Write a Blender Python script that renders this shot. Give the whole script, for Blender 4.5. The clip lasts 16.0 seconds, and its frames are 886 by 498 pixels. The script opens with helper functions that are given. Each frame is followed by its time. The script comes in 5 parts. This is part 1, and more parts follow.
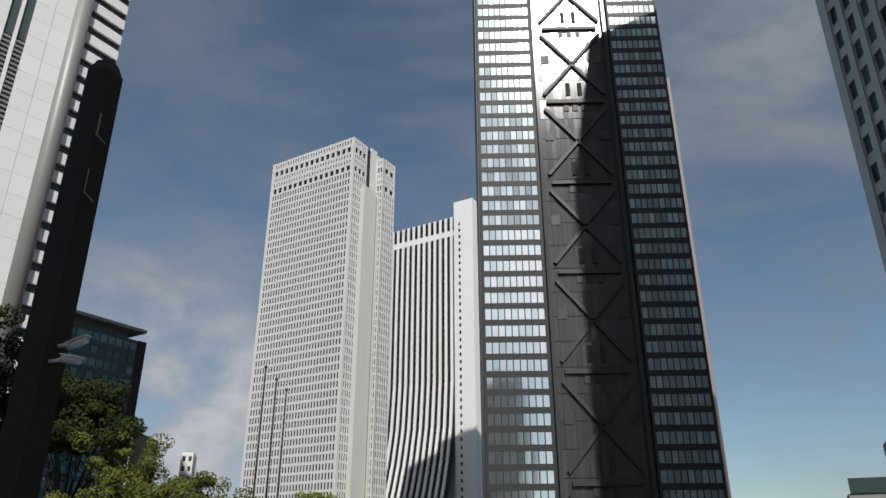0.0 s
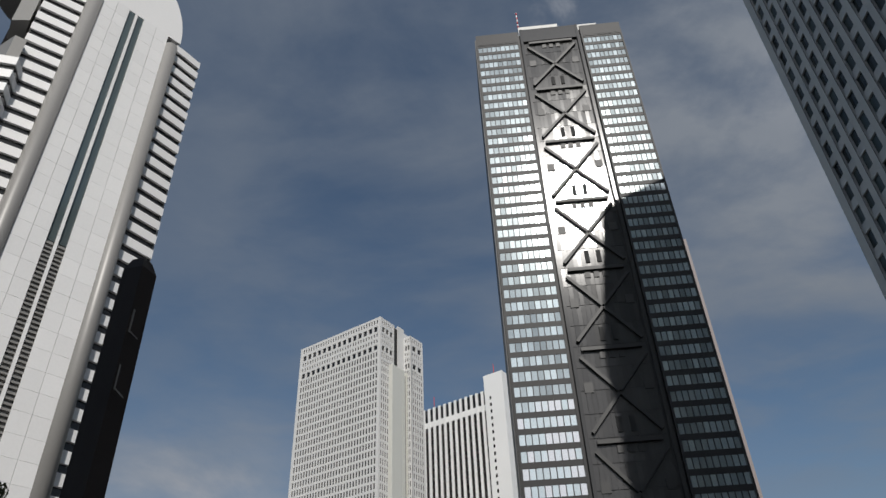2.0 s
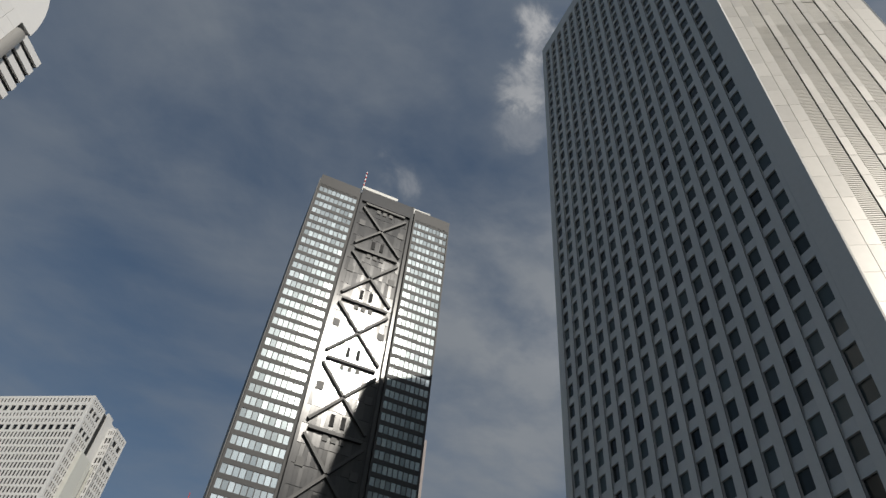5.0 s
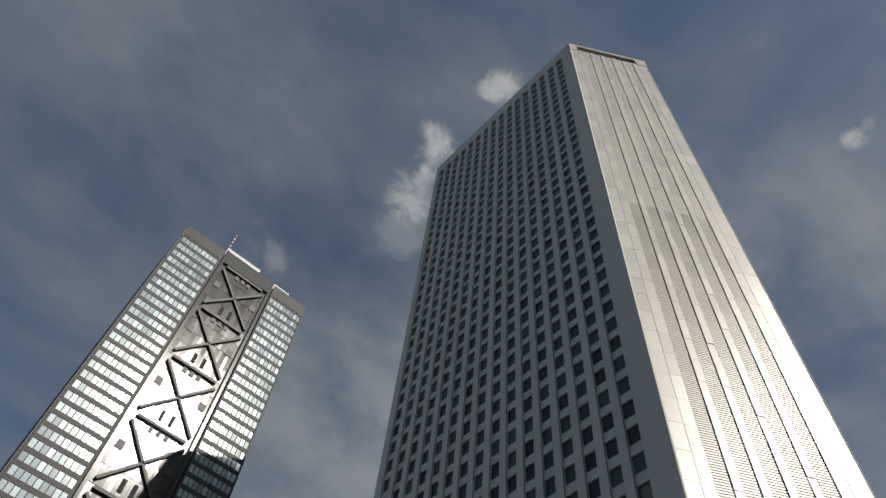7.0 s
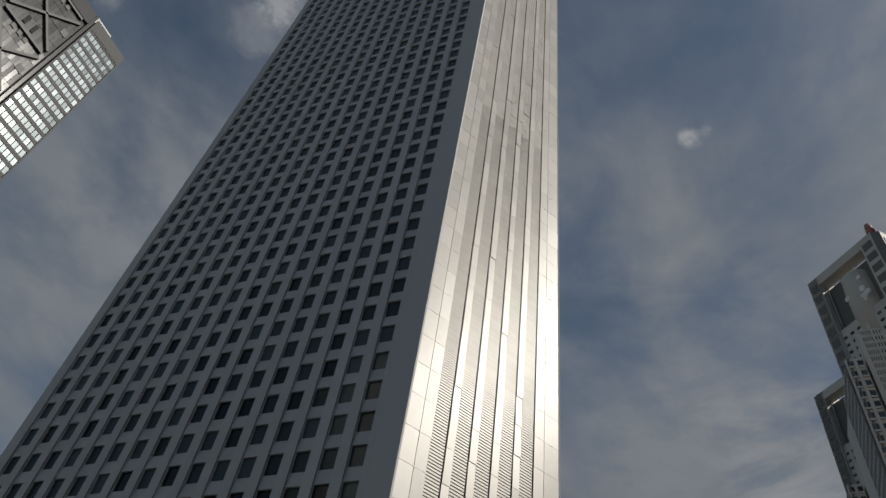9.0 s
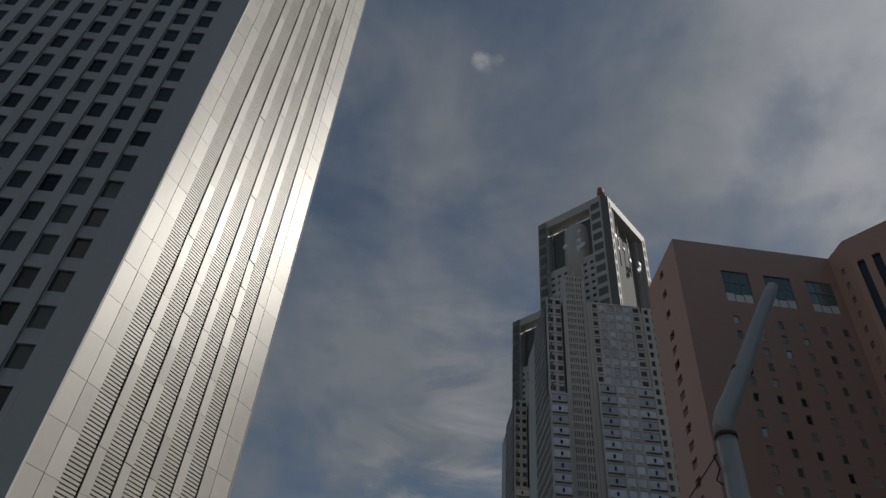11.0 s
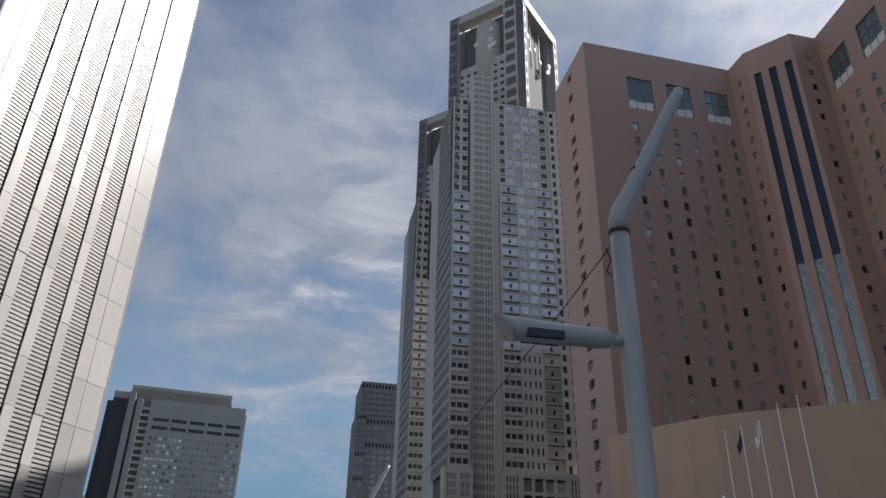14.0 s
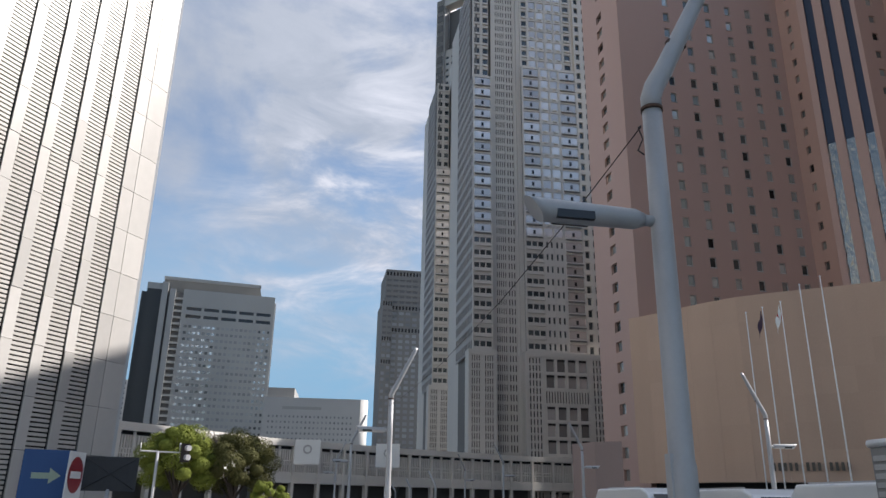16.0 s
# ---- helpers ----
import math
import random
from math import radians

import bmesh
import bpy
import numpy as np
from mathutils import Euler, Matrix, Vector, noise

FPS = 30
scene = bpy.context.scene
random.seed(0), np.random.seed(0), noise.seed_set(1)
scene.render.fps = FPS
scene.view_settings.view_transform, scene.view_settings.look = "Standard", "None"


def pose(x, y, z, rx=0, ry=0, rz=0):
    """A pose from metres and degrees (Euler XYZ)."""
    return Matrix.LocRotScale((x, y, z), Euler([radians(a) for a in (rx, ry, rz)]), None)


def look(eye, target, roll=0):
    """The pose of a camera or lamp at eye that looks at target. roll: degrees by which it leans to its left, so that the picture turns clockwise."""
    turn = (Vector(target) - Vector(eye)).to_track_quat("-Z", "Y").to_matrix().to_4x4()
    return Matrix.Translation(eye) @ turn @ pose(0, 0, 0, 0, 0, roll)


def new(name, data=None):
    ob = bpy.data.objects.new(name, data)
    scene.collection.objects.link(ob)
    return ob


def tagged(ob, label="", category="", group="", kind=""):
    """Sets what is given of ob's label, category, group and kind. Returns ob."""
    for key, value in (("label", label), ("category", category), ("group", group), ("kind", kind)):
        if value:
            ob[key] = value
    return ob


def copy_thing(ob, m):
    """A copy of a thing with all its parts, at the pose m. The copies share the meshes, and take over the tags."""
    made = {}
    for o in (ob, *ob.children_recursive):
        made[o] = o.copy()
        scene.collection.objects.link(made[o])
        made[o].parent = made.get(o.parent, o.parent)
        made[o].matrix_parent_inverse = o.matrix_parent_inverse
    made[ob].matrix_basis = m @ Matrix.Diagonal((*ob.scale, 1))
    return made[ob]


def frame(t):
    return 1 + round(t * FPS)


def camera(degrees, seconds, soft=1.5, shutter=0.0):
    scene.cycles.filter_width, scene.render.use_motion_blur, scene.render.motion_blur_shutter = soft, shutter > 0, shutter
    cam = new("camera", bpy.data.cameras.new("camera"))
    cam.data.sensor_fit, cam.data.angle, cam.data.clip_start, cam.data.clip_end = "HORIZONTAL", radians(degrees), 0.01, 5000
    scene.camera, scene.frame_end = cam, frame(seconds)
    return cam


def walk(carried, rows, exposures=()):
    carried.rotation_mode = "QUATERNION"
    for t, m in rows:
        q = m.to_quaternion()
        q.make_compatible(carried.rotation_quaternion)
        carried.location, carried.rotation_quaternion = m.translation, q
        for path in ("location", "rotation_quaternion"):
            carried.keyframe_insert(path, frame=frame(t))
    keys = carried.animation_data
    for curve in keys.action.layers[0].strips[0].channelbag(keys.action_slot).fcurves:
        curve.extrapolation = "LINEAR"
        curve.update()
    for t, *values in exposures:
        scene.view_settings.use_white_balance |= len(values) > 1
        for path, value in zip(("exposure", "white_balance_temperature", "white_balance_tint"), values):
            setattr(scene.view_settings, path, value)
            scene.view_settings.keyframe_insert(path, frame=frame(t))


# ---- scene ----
# camera: held at eye height by someone who stands on the pavement and turns
cam = camera(62.17, 16.0)
EYE = (0.0, 0.0, 1.6)
TURNS = [
    (0.0, 113.44, 0.03, 0.01), (0.5, 117.13, 0.33, 0.26), (1.0, 120.46, 1.39, 1.44), (1.5, 123.72, 2.20, 2.72),
    (2.0, 127.06, 2.13, 3.62), (2.5, 130.08, 1.78, 4.08), (3.0, 132.36, 0.74, 3.86), (3.5, 133.30, -1.33, 1.33),
    (4.0, 134.83, -2.85, -6.47), (4.5, 137.04, -4.14, -16.87), (5.0, 139.65, -4.53, -25.09), (5.2, 140.64, -4.40, -27.40),
    (7.3, 150.32, -4.90, -47.37), (7.5, 151.04, -5.50, -50.50), (8.0, 146.98, -5.24, -55.11), (8.5, 142.85, -5.93, -61.77),
    (9.0, 140.07, -6.69, -70.78), (9.5, 137.84, -5.05, -78.83), (10.0, 135.91, -4.98, -86.32), (10.2, 135.11, -4.74, -88.61),
    (12.5, 128.97, -2.54, -102.65), (13.0, 126.09, -2.02, -104.71), (13.5, 121.49, -1.11, -102.80), (14.0, 117.64, -1.23, -102.20),
    (14.5, 115.24, -1.17, -101.97), (15.0, 112.98, -1.17, -101.47), (15.5, 111.17, -1.43, -100.80), (16.0, 108.90, -0.91, -100.22)]
EXPOSURES = [(0.0, 0.24, 6500, 10), (1.5, 0.08, 6500, 10), (2.5, 0.03, 6550, 10), (3.5, -0.06, 6600, 10), (4.5, -0.05, 6750, 9), (5.0, 0.1, 6850, 9), (8.0, 0.06, 6850, 9),
             (9.0, -0.2, 6800, 9), (10.0, -0.56, 6750, 9), (12.5, -0.06, 6400, 11), (13.0, 0.24, 6350, 12), (13.5, 0.53, 6350, 14), (14.0, 0.72, 6350, 14), (14.5, 0.95, 6400, 14),
             (16.0, 1.32, 6450, 14)]
# the eye sways by a few centimetres as the body turns
SWAY = [(0.0, 0.0, 0.0, 0.0), (5.2, 0.0, 0.0, 0.0), (7.3, -0.03, -0.015, 0.004), (10.2, -0.09, -0.04, 0.01), (12.5, -0.12, -0.055, 0.014), (13.0, -0.098, -0.046, 0.014),
        (13.5, -0.064, -0.033, 0.012), (14.0, -0.02, -0.012, 0.006), (14.5, 0.016, 0.005, 0.001), (15.0, 0.042, 0.018, -0.006), (16.0, 0.063, 0.038, -0.018)]
ST = [row[0] for row in SWAY]


def eye(t):
    return [EYE[k] + float(np.interp(t, ST, [row[k + 1] for row in SWAY])) for k in range(3)]


walk(cam, [(t, pose(*eye(t), a, b, c)) for t, a, b, c in TURNS], EXPOSURES)

# daylight: clear blue sky with thin high cloud, sun behind the first view
SUN_AZ, SUN_EL = radians(172.0), radians(39.8)
world = bpy.data.worlds.new("sky")
scene.world = world
world.use_nodes = True
wn, wl = world.node_tree.nodes, world.node_tree.links
wn.clear()
w_out, w_bg = wn.new("ShaderNodeOutputWorld"), wn.new("ShaderNodeBackground")
w_sky = wn.new("ShaderNodeTexSky")
w_sky.sky_type, w_sky.sun_disc = "NISHITA", False
w_sky.sun_elevation, w_sky.sun_rotation = SUN_EL, SUN_AZ
w_sky.air_density, w_sky.dust_density, w_sky.ozone_density = 1.0, 0.5, 1.5
w_co, w_sep = wn.new("ShaderNodeTexCoord"), wn.new("ShaderNodeSeparateXYZ")
wl.new(w_co.outputs["Generated"], w_sep.inputs[0])


def wmath(op, a, b=None, clamp=False):
    n = wn.new("ShaderNodeMath")
    n.operation, n.use_clamp = op, clamp
    for i, v in enumerate((a, b)):
        if v is None:
            continue
        if isinstance(v, (int, float)):
            n.inputs[i].default_value = v
        else:
            wl.new(v, n.inputs[i])
    return n.outputs[0]


# cloud layer seen in perspective on a flat ceiling
w_h = wmath("ADD", wmath("MAXIMUM", w_sep.outputs[2], 0.0), 0.12)
w_xy = wn.new("ShaderNodeCombineXYZ")
wl.new(wmath("DIVIDE", w_sep.outputs[0], w_h), w_xy.inputs[0])
wl.new(wmath("DIVIDE", w_sep.outputs[1], w_h), w_xy.inputs[1])


def wnoise(scale, rot, stretch, detail, rough, distort=0.0, loc=(0, 0, 0), dome=False, lean=0):
    m, n = wn.new("ShaderNodeMapping"), wn.new("ShaderNodeTexNoise")
    m.inputs["Rotation"].default_value[2] = radians(rot)
    m.inputs["Scale"].default_value = stretch
    m.inputs["Location"].default_value = loc
    m.inputs["Rotation"].default_value[0] = radians(lean)
    wl.new(w_co.outputs["Generated"] if dome else w_xy.outputs[0], m.inputs[0])
    wl.new(m.outputs[0], n.inputs["Vector"])
    n.inputs["Scale"].default_value, n.inputs["Detail"].default_value = scale, detail
    n.inputs["Roughness"].default_value, n.inputs["Distortion"].default_value = rough, distort
    return n.outputs[0]


def wramp(v, lo, hi):
    n = wn.new("ShaderNodeMapRange")
    n.interpolation_type = "SMOOTHSTEP"
    wl.new(v, n.inputs[0])
    n.inputs[1].default_value, n.inputs[2].default_value = lo, hi
    return n.outputs[0]


def puff(v, size, amount):
    d, r = wn.new("ShaderNodeVectorMath"), wn.new("ShaderNodeMapRange")
    d.operation = "DISTANCE"
    wl.new(w_co.outputs["Generated"], d.inputs[0])
    d.inputs[1].default_value = v
    r.interpolation_type = "SMOOTHSTEP"
    wl.new(d.outputs["Value"], r.inputs[0])
    r.inputs[1].default_value, r.inputs[2].default_value, r.inputs[3].default_value, r.inputs[4].default_value = size, size * 0.15, 0.0, amount
    return r.outputs[0]


# soft grey sheet, broad soft banks, thin streaks and a few ragged bright heads of cloud
veil = wramp(wnoise(1.9, 35, (1, 1.5, 1), 7, 0.52, 0.3), 0.36, 0.64)
soft = wramp(wnoise(3.4, 0, (1, 1, 1.7), 8, 0.58, 0.25, (1, 4, 0), True), 0.26, 0.80)
wisps = wramp(wnoise(5.0, 0, (1, 1.2, 3.2), 8, 0.6, 0.45, (3, 1, 0), True, -32), 0.36, 0.80)
rags = wnoise(19.0, 0, (1, 1, 1), 8, 0.62, 0.3, (0, 2, 0), True)


def bank(shape, spots):
    total = None
    for v, size, amount in spots:
        one = puff(v, size, amount)
        total = one if total is None else wmath("ADD", total, one)
    return wmath("MULTIPLY", total, shape)


heads = None
for v, size, amount in (((0.223, 0.23, 0.947), 0.044, 0.75), ((0.219, 0.343, 0.914), 0.062, 0.75), ((0.23, 0.404, 0.885), 0.06, 0.5), ((0.253, 0.449, 0.857), 0.06, 0.25), ((0.538, -0.045, 0.842), 0.024, 0.5), ((0.533, -0.066, 0.843), 0.016, 0.4), ((0.128, 0.568, 0.813), 0.06, 0.35)):
    edge = wmath("ADD", puff(v, size, 0.85), wmath("MULTIPLY", wmath("SUBTRACT", rags, 0.5), 3.6))
    one = wmath("MULTIPLY", wmath("MULTIPLY", wramp(edge, 0.1, 1.4), wramp(puff(v, size, 1.0), 0.0, 0.6)), amount)
    heads = one if heads is None else wmath("ADD", heads, one)
heads = wmath("ADD", heads, bank(wmath("ADD", wmath("MULTIPLY", soft, 0.6), 0.4), [((0.11, -0.76, 0.64), 0.85, 1.25)]))
pale = bank(soft, [((-0.36, 0.91, 0.18), 0.32, 1.5), ((-0.36, 0.93, 0.08), 0.26, 1.0), ((-0.12, 0.98, 0.10), 0.22, 0.7), ((0.5, 0.85, 0.12), 0.25, 0.25), ((0.45, -0.49, 0.75), 0.40, 0.5), ((0.62, 0.05, 0.78), 0.5, 0.36), ((0.42, 0.58, 0.70), 0.35, 0.4), ((0.10, -0.95, 0.30), 0.6, 0.8)])
streaks = bank(wisps, [((0.94, -0.04, 0.32), 0.30, 0.85), ((0.86, -0.2, 0.5), 0.38, 0.6)])
grey = bank(soft, [((0.05, 0.45, 0.89), 0.5, 0.3), ((-0.16, 0.6, 0.79), 0.42, 0.26), ((0.37, 0.66, 0.65), 0.34, 0.3), ((0.85, 0.15, 0.5), 0.60, 0.5), ((0.42, 0.6, 0.68), 0.42, 0.5)])
bright = wmath("ADD", heads, wmath("MULTIPLY", wmath("ADD", pale, streaks), 0.75))
thin = wmath("MULTIPLY", wmath("MULTIPLY", veil, wramp(w_sep.outputs[2], 0.06, 0.5)), wmath("ADD", wmath("MULTIPLY", w_sep.outputs[0], 0.36), 0.48))
cover = wmath("ADD", wmath("ADD", wmath("ADD", thin, grey), wmath("ADD", pale, streaks)), wmath("ADD", heads, wmath("MULTIPLY", wisps, 0.16)), True)
w_tint = wn.new("ShaderNodeVectorMath")
w_tint.operation = "MULTIPLY"
wl.new(w_sky.outputs[0], w_tint.inputs[0])
w_tint.inputs[1].default_value = (0.85, 0.885, 0.865)
w_white = wn.new("ShaderNodeMix")
w_white.data_type = "RGBA"
wl.new(wmath("MINIMUM", bright, 1.0), w_white.inputs["Factor"])
w_white.inputs["A"].default_value, w_white.inputs["B"].default_value = (2.3, 2.65, 3.15, 1), (5.6, 5.75, 6.2, 1)
w_mix = wn.new("ShaderNodeMix")
w_mix.data_type = "RGBA"
wl.new(cover, w_mix.inputs["Factor"])
low_east = wmath("MULTIPLY", wramp(w_sep.outputs[0], 0.6, 0.97), wmath("SUBTRACT", 1.0, wramp(w_sep.outputs[2], 0.12, 0.45)))
w_deep = wn.new("ShaderNodeMix")
w_deep.data_type = "RGBA"
wl.new(low_east, w_deep.inputs["Factor"])
wl.new(w_tint.outputs[0], w_deep.inputs["A"])
w_deep.inputs["B"].default_value = (1.35, 2.6, 3.7, 1)
wl.new(w_deep.outputs["Result"], w_mix.inputs["A"])
# cloud near the sun is brighter
w_near = wn.new("ShaderNodeVectorMath")
w_near.operation = "SCALE"
wl.new(w_white.outputs["Result"], w_near.inputs[0])
wl.new(wmath("ADD", puff((0.107, -0.761, 0.640), 0.85, 0.55), 1.0), w_near.inputs["Scale"])
wl.new(w_near.outputs[0], w_mix.inputs["B"])
wl.new(w_mix.outputs["Result"], w_bg.inputs[0])
w_bg.inputs[1].default_value = 0.075
wl.new(w_bg.outputs[0], w_out.inputs[0])

sun = new("sun", bpy.data.lights.new("sun", "SUN"))
sun.data.energy, sun.data.angle, sun.data.color = 3.2, radians(0.53), (1.0, 0.965, 0.915)
to_sun = Vector((math.sin(SUN_AZ) * math.cos(SUN_EL), math.cos(SUN_AZ) * math.cos(SUN_EL), math.sin(SUN_EL)))
sun.matrix_world = look(to_sun * 900, (0, 0, 0))



# ---- materials ----
def material(name, color, rough=0.6, metal=0.0, grain=(40, 0.06), stain=(0.12, 0.10), bump=0.0, bump_scale=20.0, vary=0.0, spec=0.5, streak=1.0, coat=0.0):
    """A surface with fine grain, large stains, and a difference from piece to piece (vary). Scales are per metre."""
    mat = bpy.data.materials.new(name)
    mat.use_nodes = True
    n, l = mat.node_tree.nodes, mat.node_tree.links
    b = n["Principled BSDF"]
    b.inputs["Roughness"].default_value, b.inputs["Metallic"].default_value = rough, metal
    b.inputs["Specular IOR Level"].default_value = spec
    b.inputs["Coat Weight"].default_value, b.inputs["Coat Roughness"].default_value = coat, 0.1
    geo = n.new("ShaderNodeNewGeometry")
    total = None

    def add(value, amount):
        nonlocal total
        m = n.new("ShaderNodeMath")
        m.operation = "MULTIPLY_ADD"
        l.new(value, m.inputs[0])
        m.inputs[1].default_value, m.inputs[2].default_value = 2 * amount, -amount
        if total is None:
            total = m.outputs[0]
        else:
            s = n.new("ShaderNodeMath")
            l.new(total, s.inputs[0]), l.new(m.outputs[0], s.inputs[1])
            total = s.outputs[0]

    for scale, amount, detail, tall in ((grain[0], grain[1], 3, 1.0), (stain[0], stain[1], 6, streak)):
        mp, t = n.new("ShaderNodeMapping"), n.new("ShaderNodeTexNoise")
        mp.inputs["Scale"].default_value = (1, 1, tall)
        l.new(geo.outputs["Position"], mp.inputs[0]), l.new(mp.outputs[0], t.inputs["Vector"])
        t.inputs["Scale"].default_value, t.inputs["Detail"].default_value = scale, detail
        add(t.outputs[0], amount)
    if vary:
        info = n.new("ShaderNodeObjectInfo")
        add(info.outputs["Random"], vary)
        add(geo.outputs["Random Per Island"], vary * 0.7)
    gain = n.new("ShaderNodeMath")
    l.new(total, gain.inputs[0])
    gain.inputs[1].default_value = 1.0
    vm = n.new("ShaderNodeVectorMath")
    vm.operation = "SCALE"
    vm.inputs[0].default_value = color
    l.new(gain.outputs[0], vm.inputs["Scale"])
    l.new(vm.outputs[0], b.inputs["Base Color"])
    if bump:
        t, bn = n.new("ShaderNodeTexNoise"), n.new("ShaderNodeBump")
        l.new(geo.outputs["Position"], t.inputs["Vector"])
        t.inputs["Scale"].default_value, t.inputs["Detail"].default_value = bump_scale, 4
        bn.inputs["Strength"].default_value, bn.inputs["Distance"].default_value = bump, 0.1
        l.new(t.outputs[0], bn.inputs["Height"]), l.new(bn.outputs[0], b.inputs["Normal"])
    return mat


def window_glass(name, color, metal=0.75, rough=0.06, vary=0.25, wave=0.02, wave_scale=0.25):
    """Coated window glass seen from outside: a tinted mirror, each pane a little different."""
    return material(name, color, rough, metal, (0.9, 0.05), (0.05, 0.08), wave, wave_scale, vary, 0.6)


white_stone = material("white_stone", (0.70, 0.69, 0.66), 0.65, 0, (3, 0.05), (0.06, 0.07), 0.1, 3, streak=0.25)
precast_white = material("white_precast_panel", (0.62, 0.615, 0.605), 0.6, 0, (2, 0.05), (0.05, 0.07), streak=0.25)
cream_shaft = material("cream_metal_cladding", (0.62, 0.62, 0.575), 0.45, 0.1, (2, 0.04), (0.05, 0.07), streak=0.2)
stripe_white = material("white_enamel_fin", (0.80, 0.80, 0.79), 0.45, 0, (2, 0.03), (0.04, 0.05))
dark_glass = window_glass("dark_window_glass", (0.10, 0.12, 0.13), 0.5, 0.1, 0.35)
black_glass = window_glass("black_window_glass", (0.02, 0.02, 0.021), 0.1, 0.15, 0.3)
mirror_glass = window_glass("pale_mirror_glass", (0.72, 0.80, 0.80), 0.95, 0.08, 0.34, 0.03)
dark_metal = material("dark_anodised_aluminium", (0.046, 0.046, 0.047), 0.45, 0.0, (2, 0.06), (0.05, 0.12), 0.05, 0.6, spec=0.15, streak=0.3)
core_panel = material("grey_anodised_panel", (0.05, 0.049, 0.048), 0.12, 0.0, (1.2, 0.10), (0.05, 0.20), 0.04, 0.8, 0.2, spec=0.5, streak=0.15, coat=0.4)
brace_metal = material("black_steel_brace", (0.03, 0.03, 0.03), 0.5, 0.3, (2, 0.1))
pink_stone = material("pink_beige_cladding", (0.25, 0.215, 0.21), 0.6, 0, (2, 0.05), (0.05, 0.06))
steel_tower_wall = material("grey_precast_grid", (0.455, 0.46, 0.455), 0.55, 0.1, (1.5, 0.06), (0.07, 0.08), 0.05, 2, 0.06, streak=0.3)
steel_tower_steel = material("warm_stainless_panel", (0.465, 0.443, 0.408), 0.37, 0.05, (1.2, 0.06), (0.10, 0.20), 0.05, 0.35, 0.11, spec=0.25, streak=0.3)
steel_tower_louvre = material("stainless_louvre", (0.45, 0.428, 0.388), 0.38, 0.05, (1.2, 0.05), (0.10, 0.20), vary=0.06, spec=0.25, streak=0.3)
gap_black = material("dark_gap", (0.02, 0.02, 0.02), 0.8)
steel_tower_glass = material("green_grey_window_glass", (0.042, 0.056, 0.058), 0.12, 0.0, (0.9, 0.1), (0.05, 0.1), 0.02, 0.25, 0.75, spec=0.3)
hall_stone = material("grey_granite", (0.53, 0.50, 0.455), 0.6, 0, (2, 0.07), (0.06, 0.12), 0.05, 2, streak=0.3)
hall_dark = material("dark_granite", (0.17, 0.166, 0.16), 0.7, 0, (2, 0.07), (0.06, 0.1), spec=0.1)
hall_glass = window_glass("grey_panel_glass", (0.70, 0.65, 0.61), 0.55, 0.2, 0.25)
hotel_tile = material("pinkish_brown_tile", (0.425, 0.273, 0.22), 0.55, 0, (6, 0.06), (0.06, 0.10), 0.05, 6, streak=0.3)
hotel_pod = material("beige_brown_tile", (0.50, 0.34, 0.24), 0.55, 0, (6, 0.06), (0.15, 0.20), 0.05, 6, 0.03, streak=0.15)
hotel_glass = window_glass("hotel_window_glass", (0.36, 0.36, 0.33), 0.5, 0.08, 0.8)
teal_glass = window_glass("teal_window_glass", (0.095, 0.14, 0.138), 0.6, 0.06, 0.5)
navy_glass = window_glass("navy_spandrel_glass", (0.035, 0.042, 0.06), 0.3, 0.12, 0.2)
t1_white = material("white_ribbed_panel", (0.76, 0.755, 0.75), 0.5, 0.0, (2, 0.04), (0.06, 0.06), vary=0.03, streak=0.2)
t1_grey = material("grey_round_column", (0.25, 0.243, 0.232), 0.45, 0.1, (2, 0.05), (0.05, 0.06), streak=0.2)
concrete = material("grey_concrete", (0.25, 0.245, 0.235), 0.75, 0, (4, 0.07), (0.1, 0.1), 0.1, 5)
concrete_light = material("pale_concrete", (0.50, 0.49, 0.465), 0.7, 0, (4, 0.05), (0.1, 0.08))
slab_panel = material("grey_metal_panel", (0.37, 0.36, 0.335), 0.45, 0.15, (1, 0.05), (0.05, 0.10))
asphalt = material("asphalt", (0.05, 0.05, 0.052), 0.85, 0, (60, 0.25), (0.3, 0.2), 0.3, 80)
paving = material("pavement_slab", (0.30, 0.29, 0.28), 0.8, 0, (30, 0.12), (0.4, 0.12), 0.1, 40)
lamp_grey = material("grey_painted_steel", (0.42, 0.415, 0.41), 0.45, 0.1, (30, 0.05), (2.0, 0.12), 0.03, 40)
lamp_dark = material("dark_smoked_glass", (0.03, 0.03, 0.03), 0.2)
bronze = material("dark_bronze_steel", (0.038, 0.031, 0.029), 0.6, 0.0, (20, 0.1), (0.8, 0.2), spec=0.15)
white_paint = material("white_paint", (0.78, 0.78, 0.77), 0.4, 0, (10, 0.03), (0.5, 0.05))
red_paint = material("red_paint", (0.45, 0.03, 0.03), 0.45, 0, (10, 0.05))


# ---- mesh helpers ----
def box(bm, x0, x1, y0, y1, z0, z1):
    vs = [bm.verts.new(p) for p in ((x0, y0, z0), (x1, y0, z0), (x1, y1, z0), (x0, y1, z0), (x0, y0, z1), (x1, y0, z1), (x1, y1, z1), (x0, y1, z1))]
    for f in ((0, 3, 2, 1), (4, 5, 6, 7), (0, 1, 5, 4), (1, 2, 6, 5), (2, 3, 7, 6), (3, 0, 4, 7)):
        bm.faces.new([vs[i] for i in f])


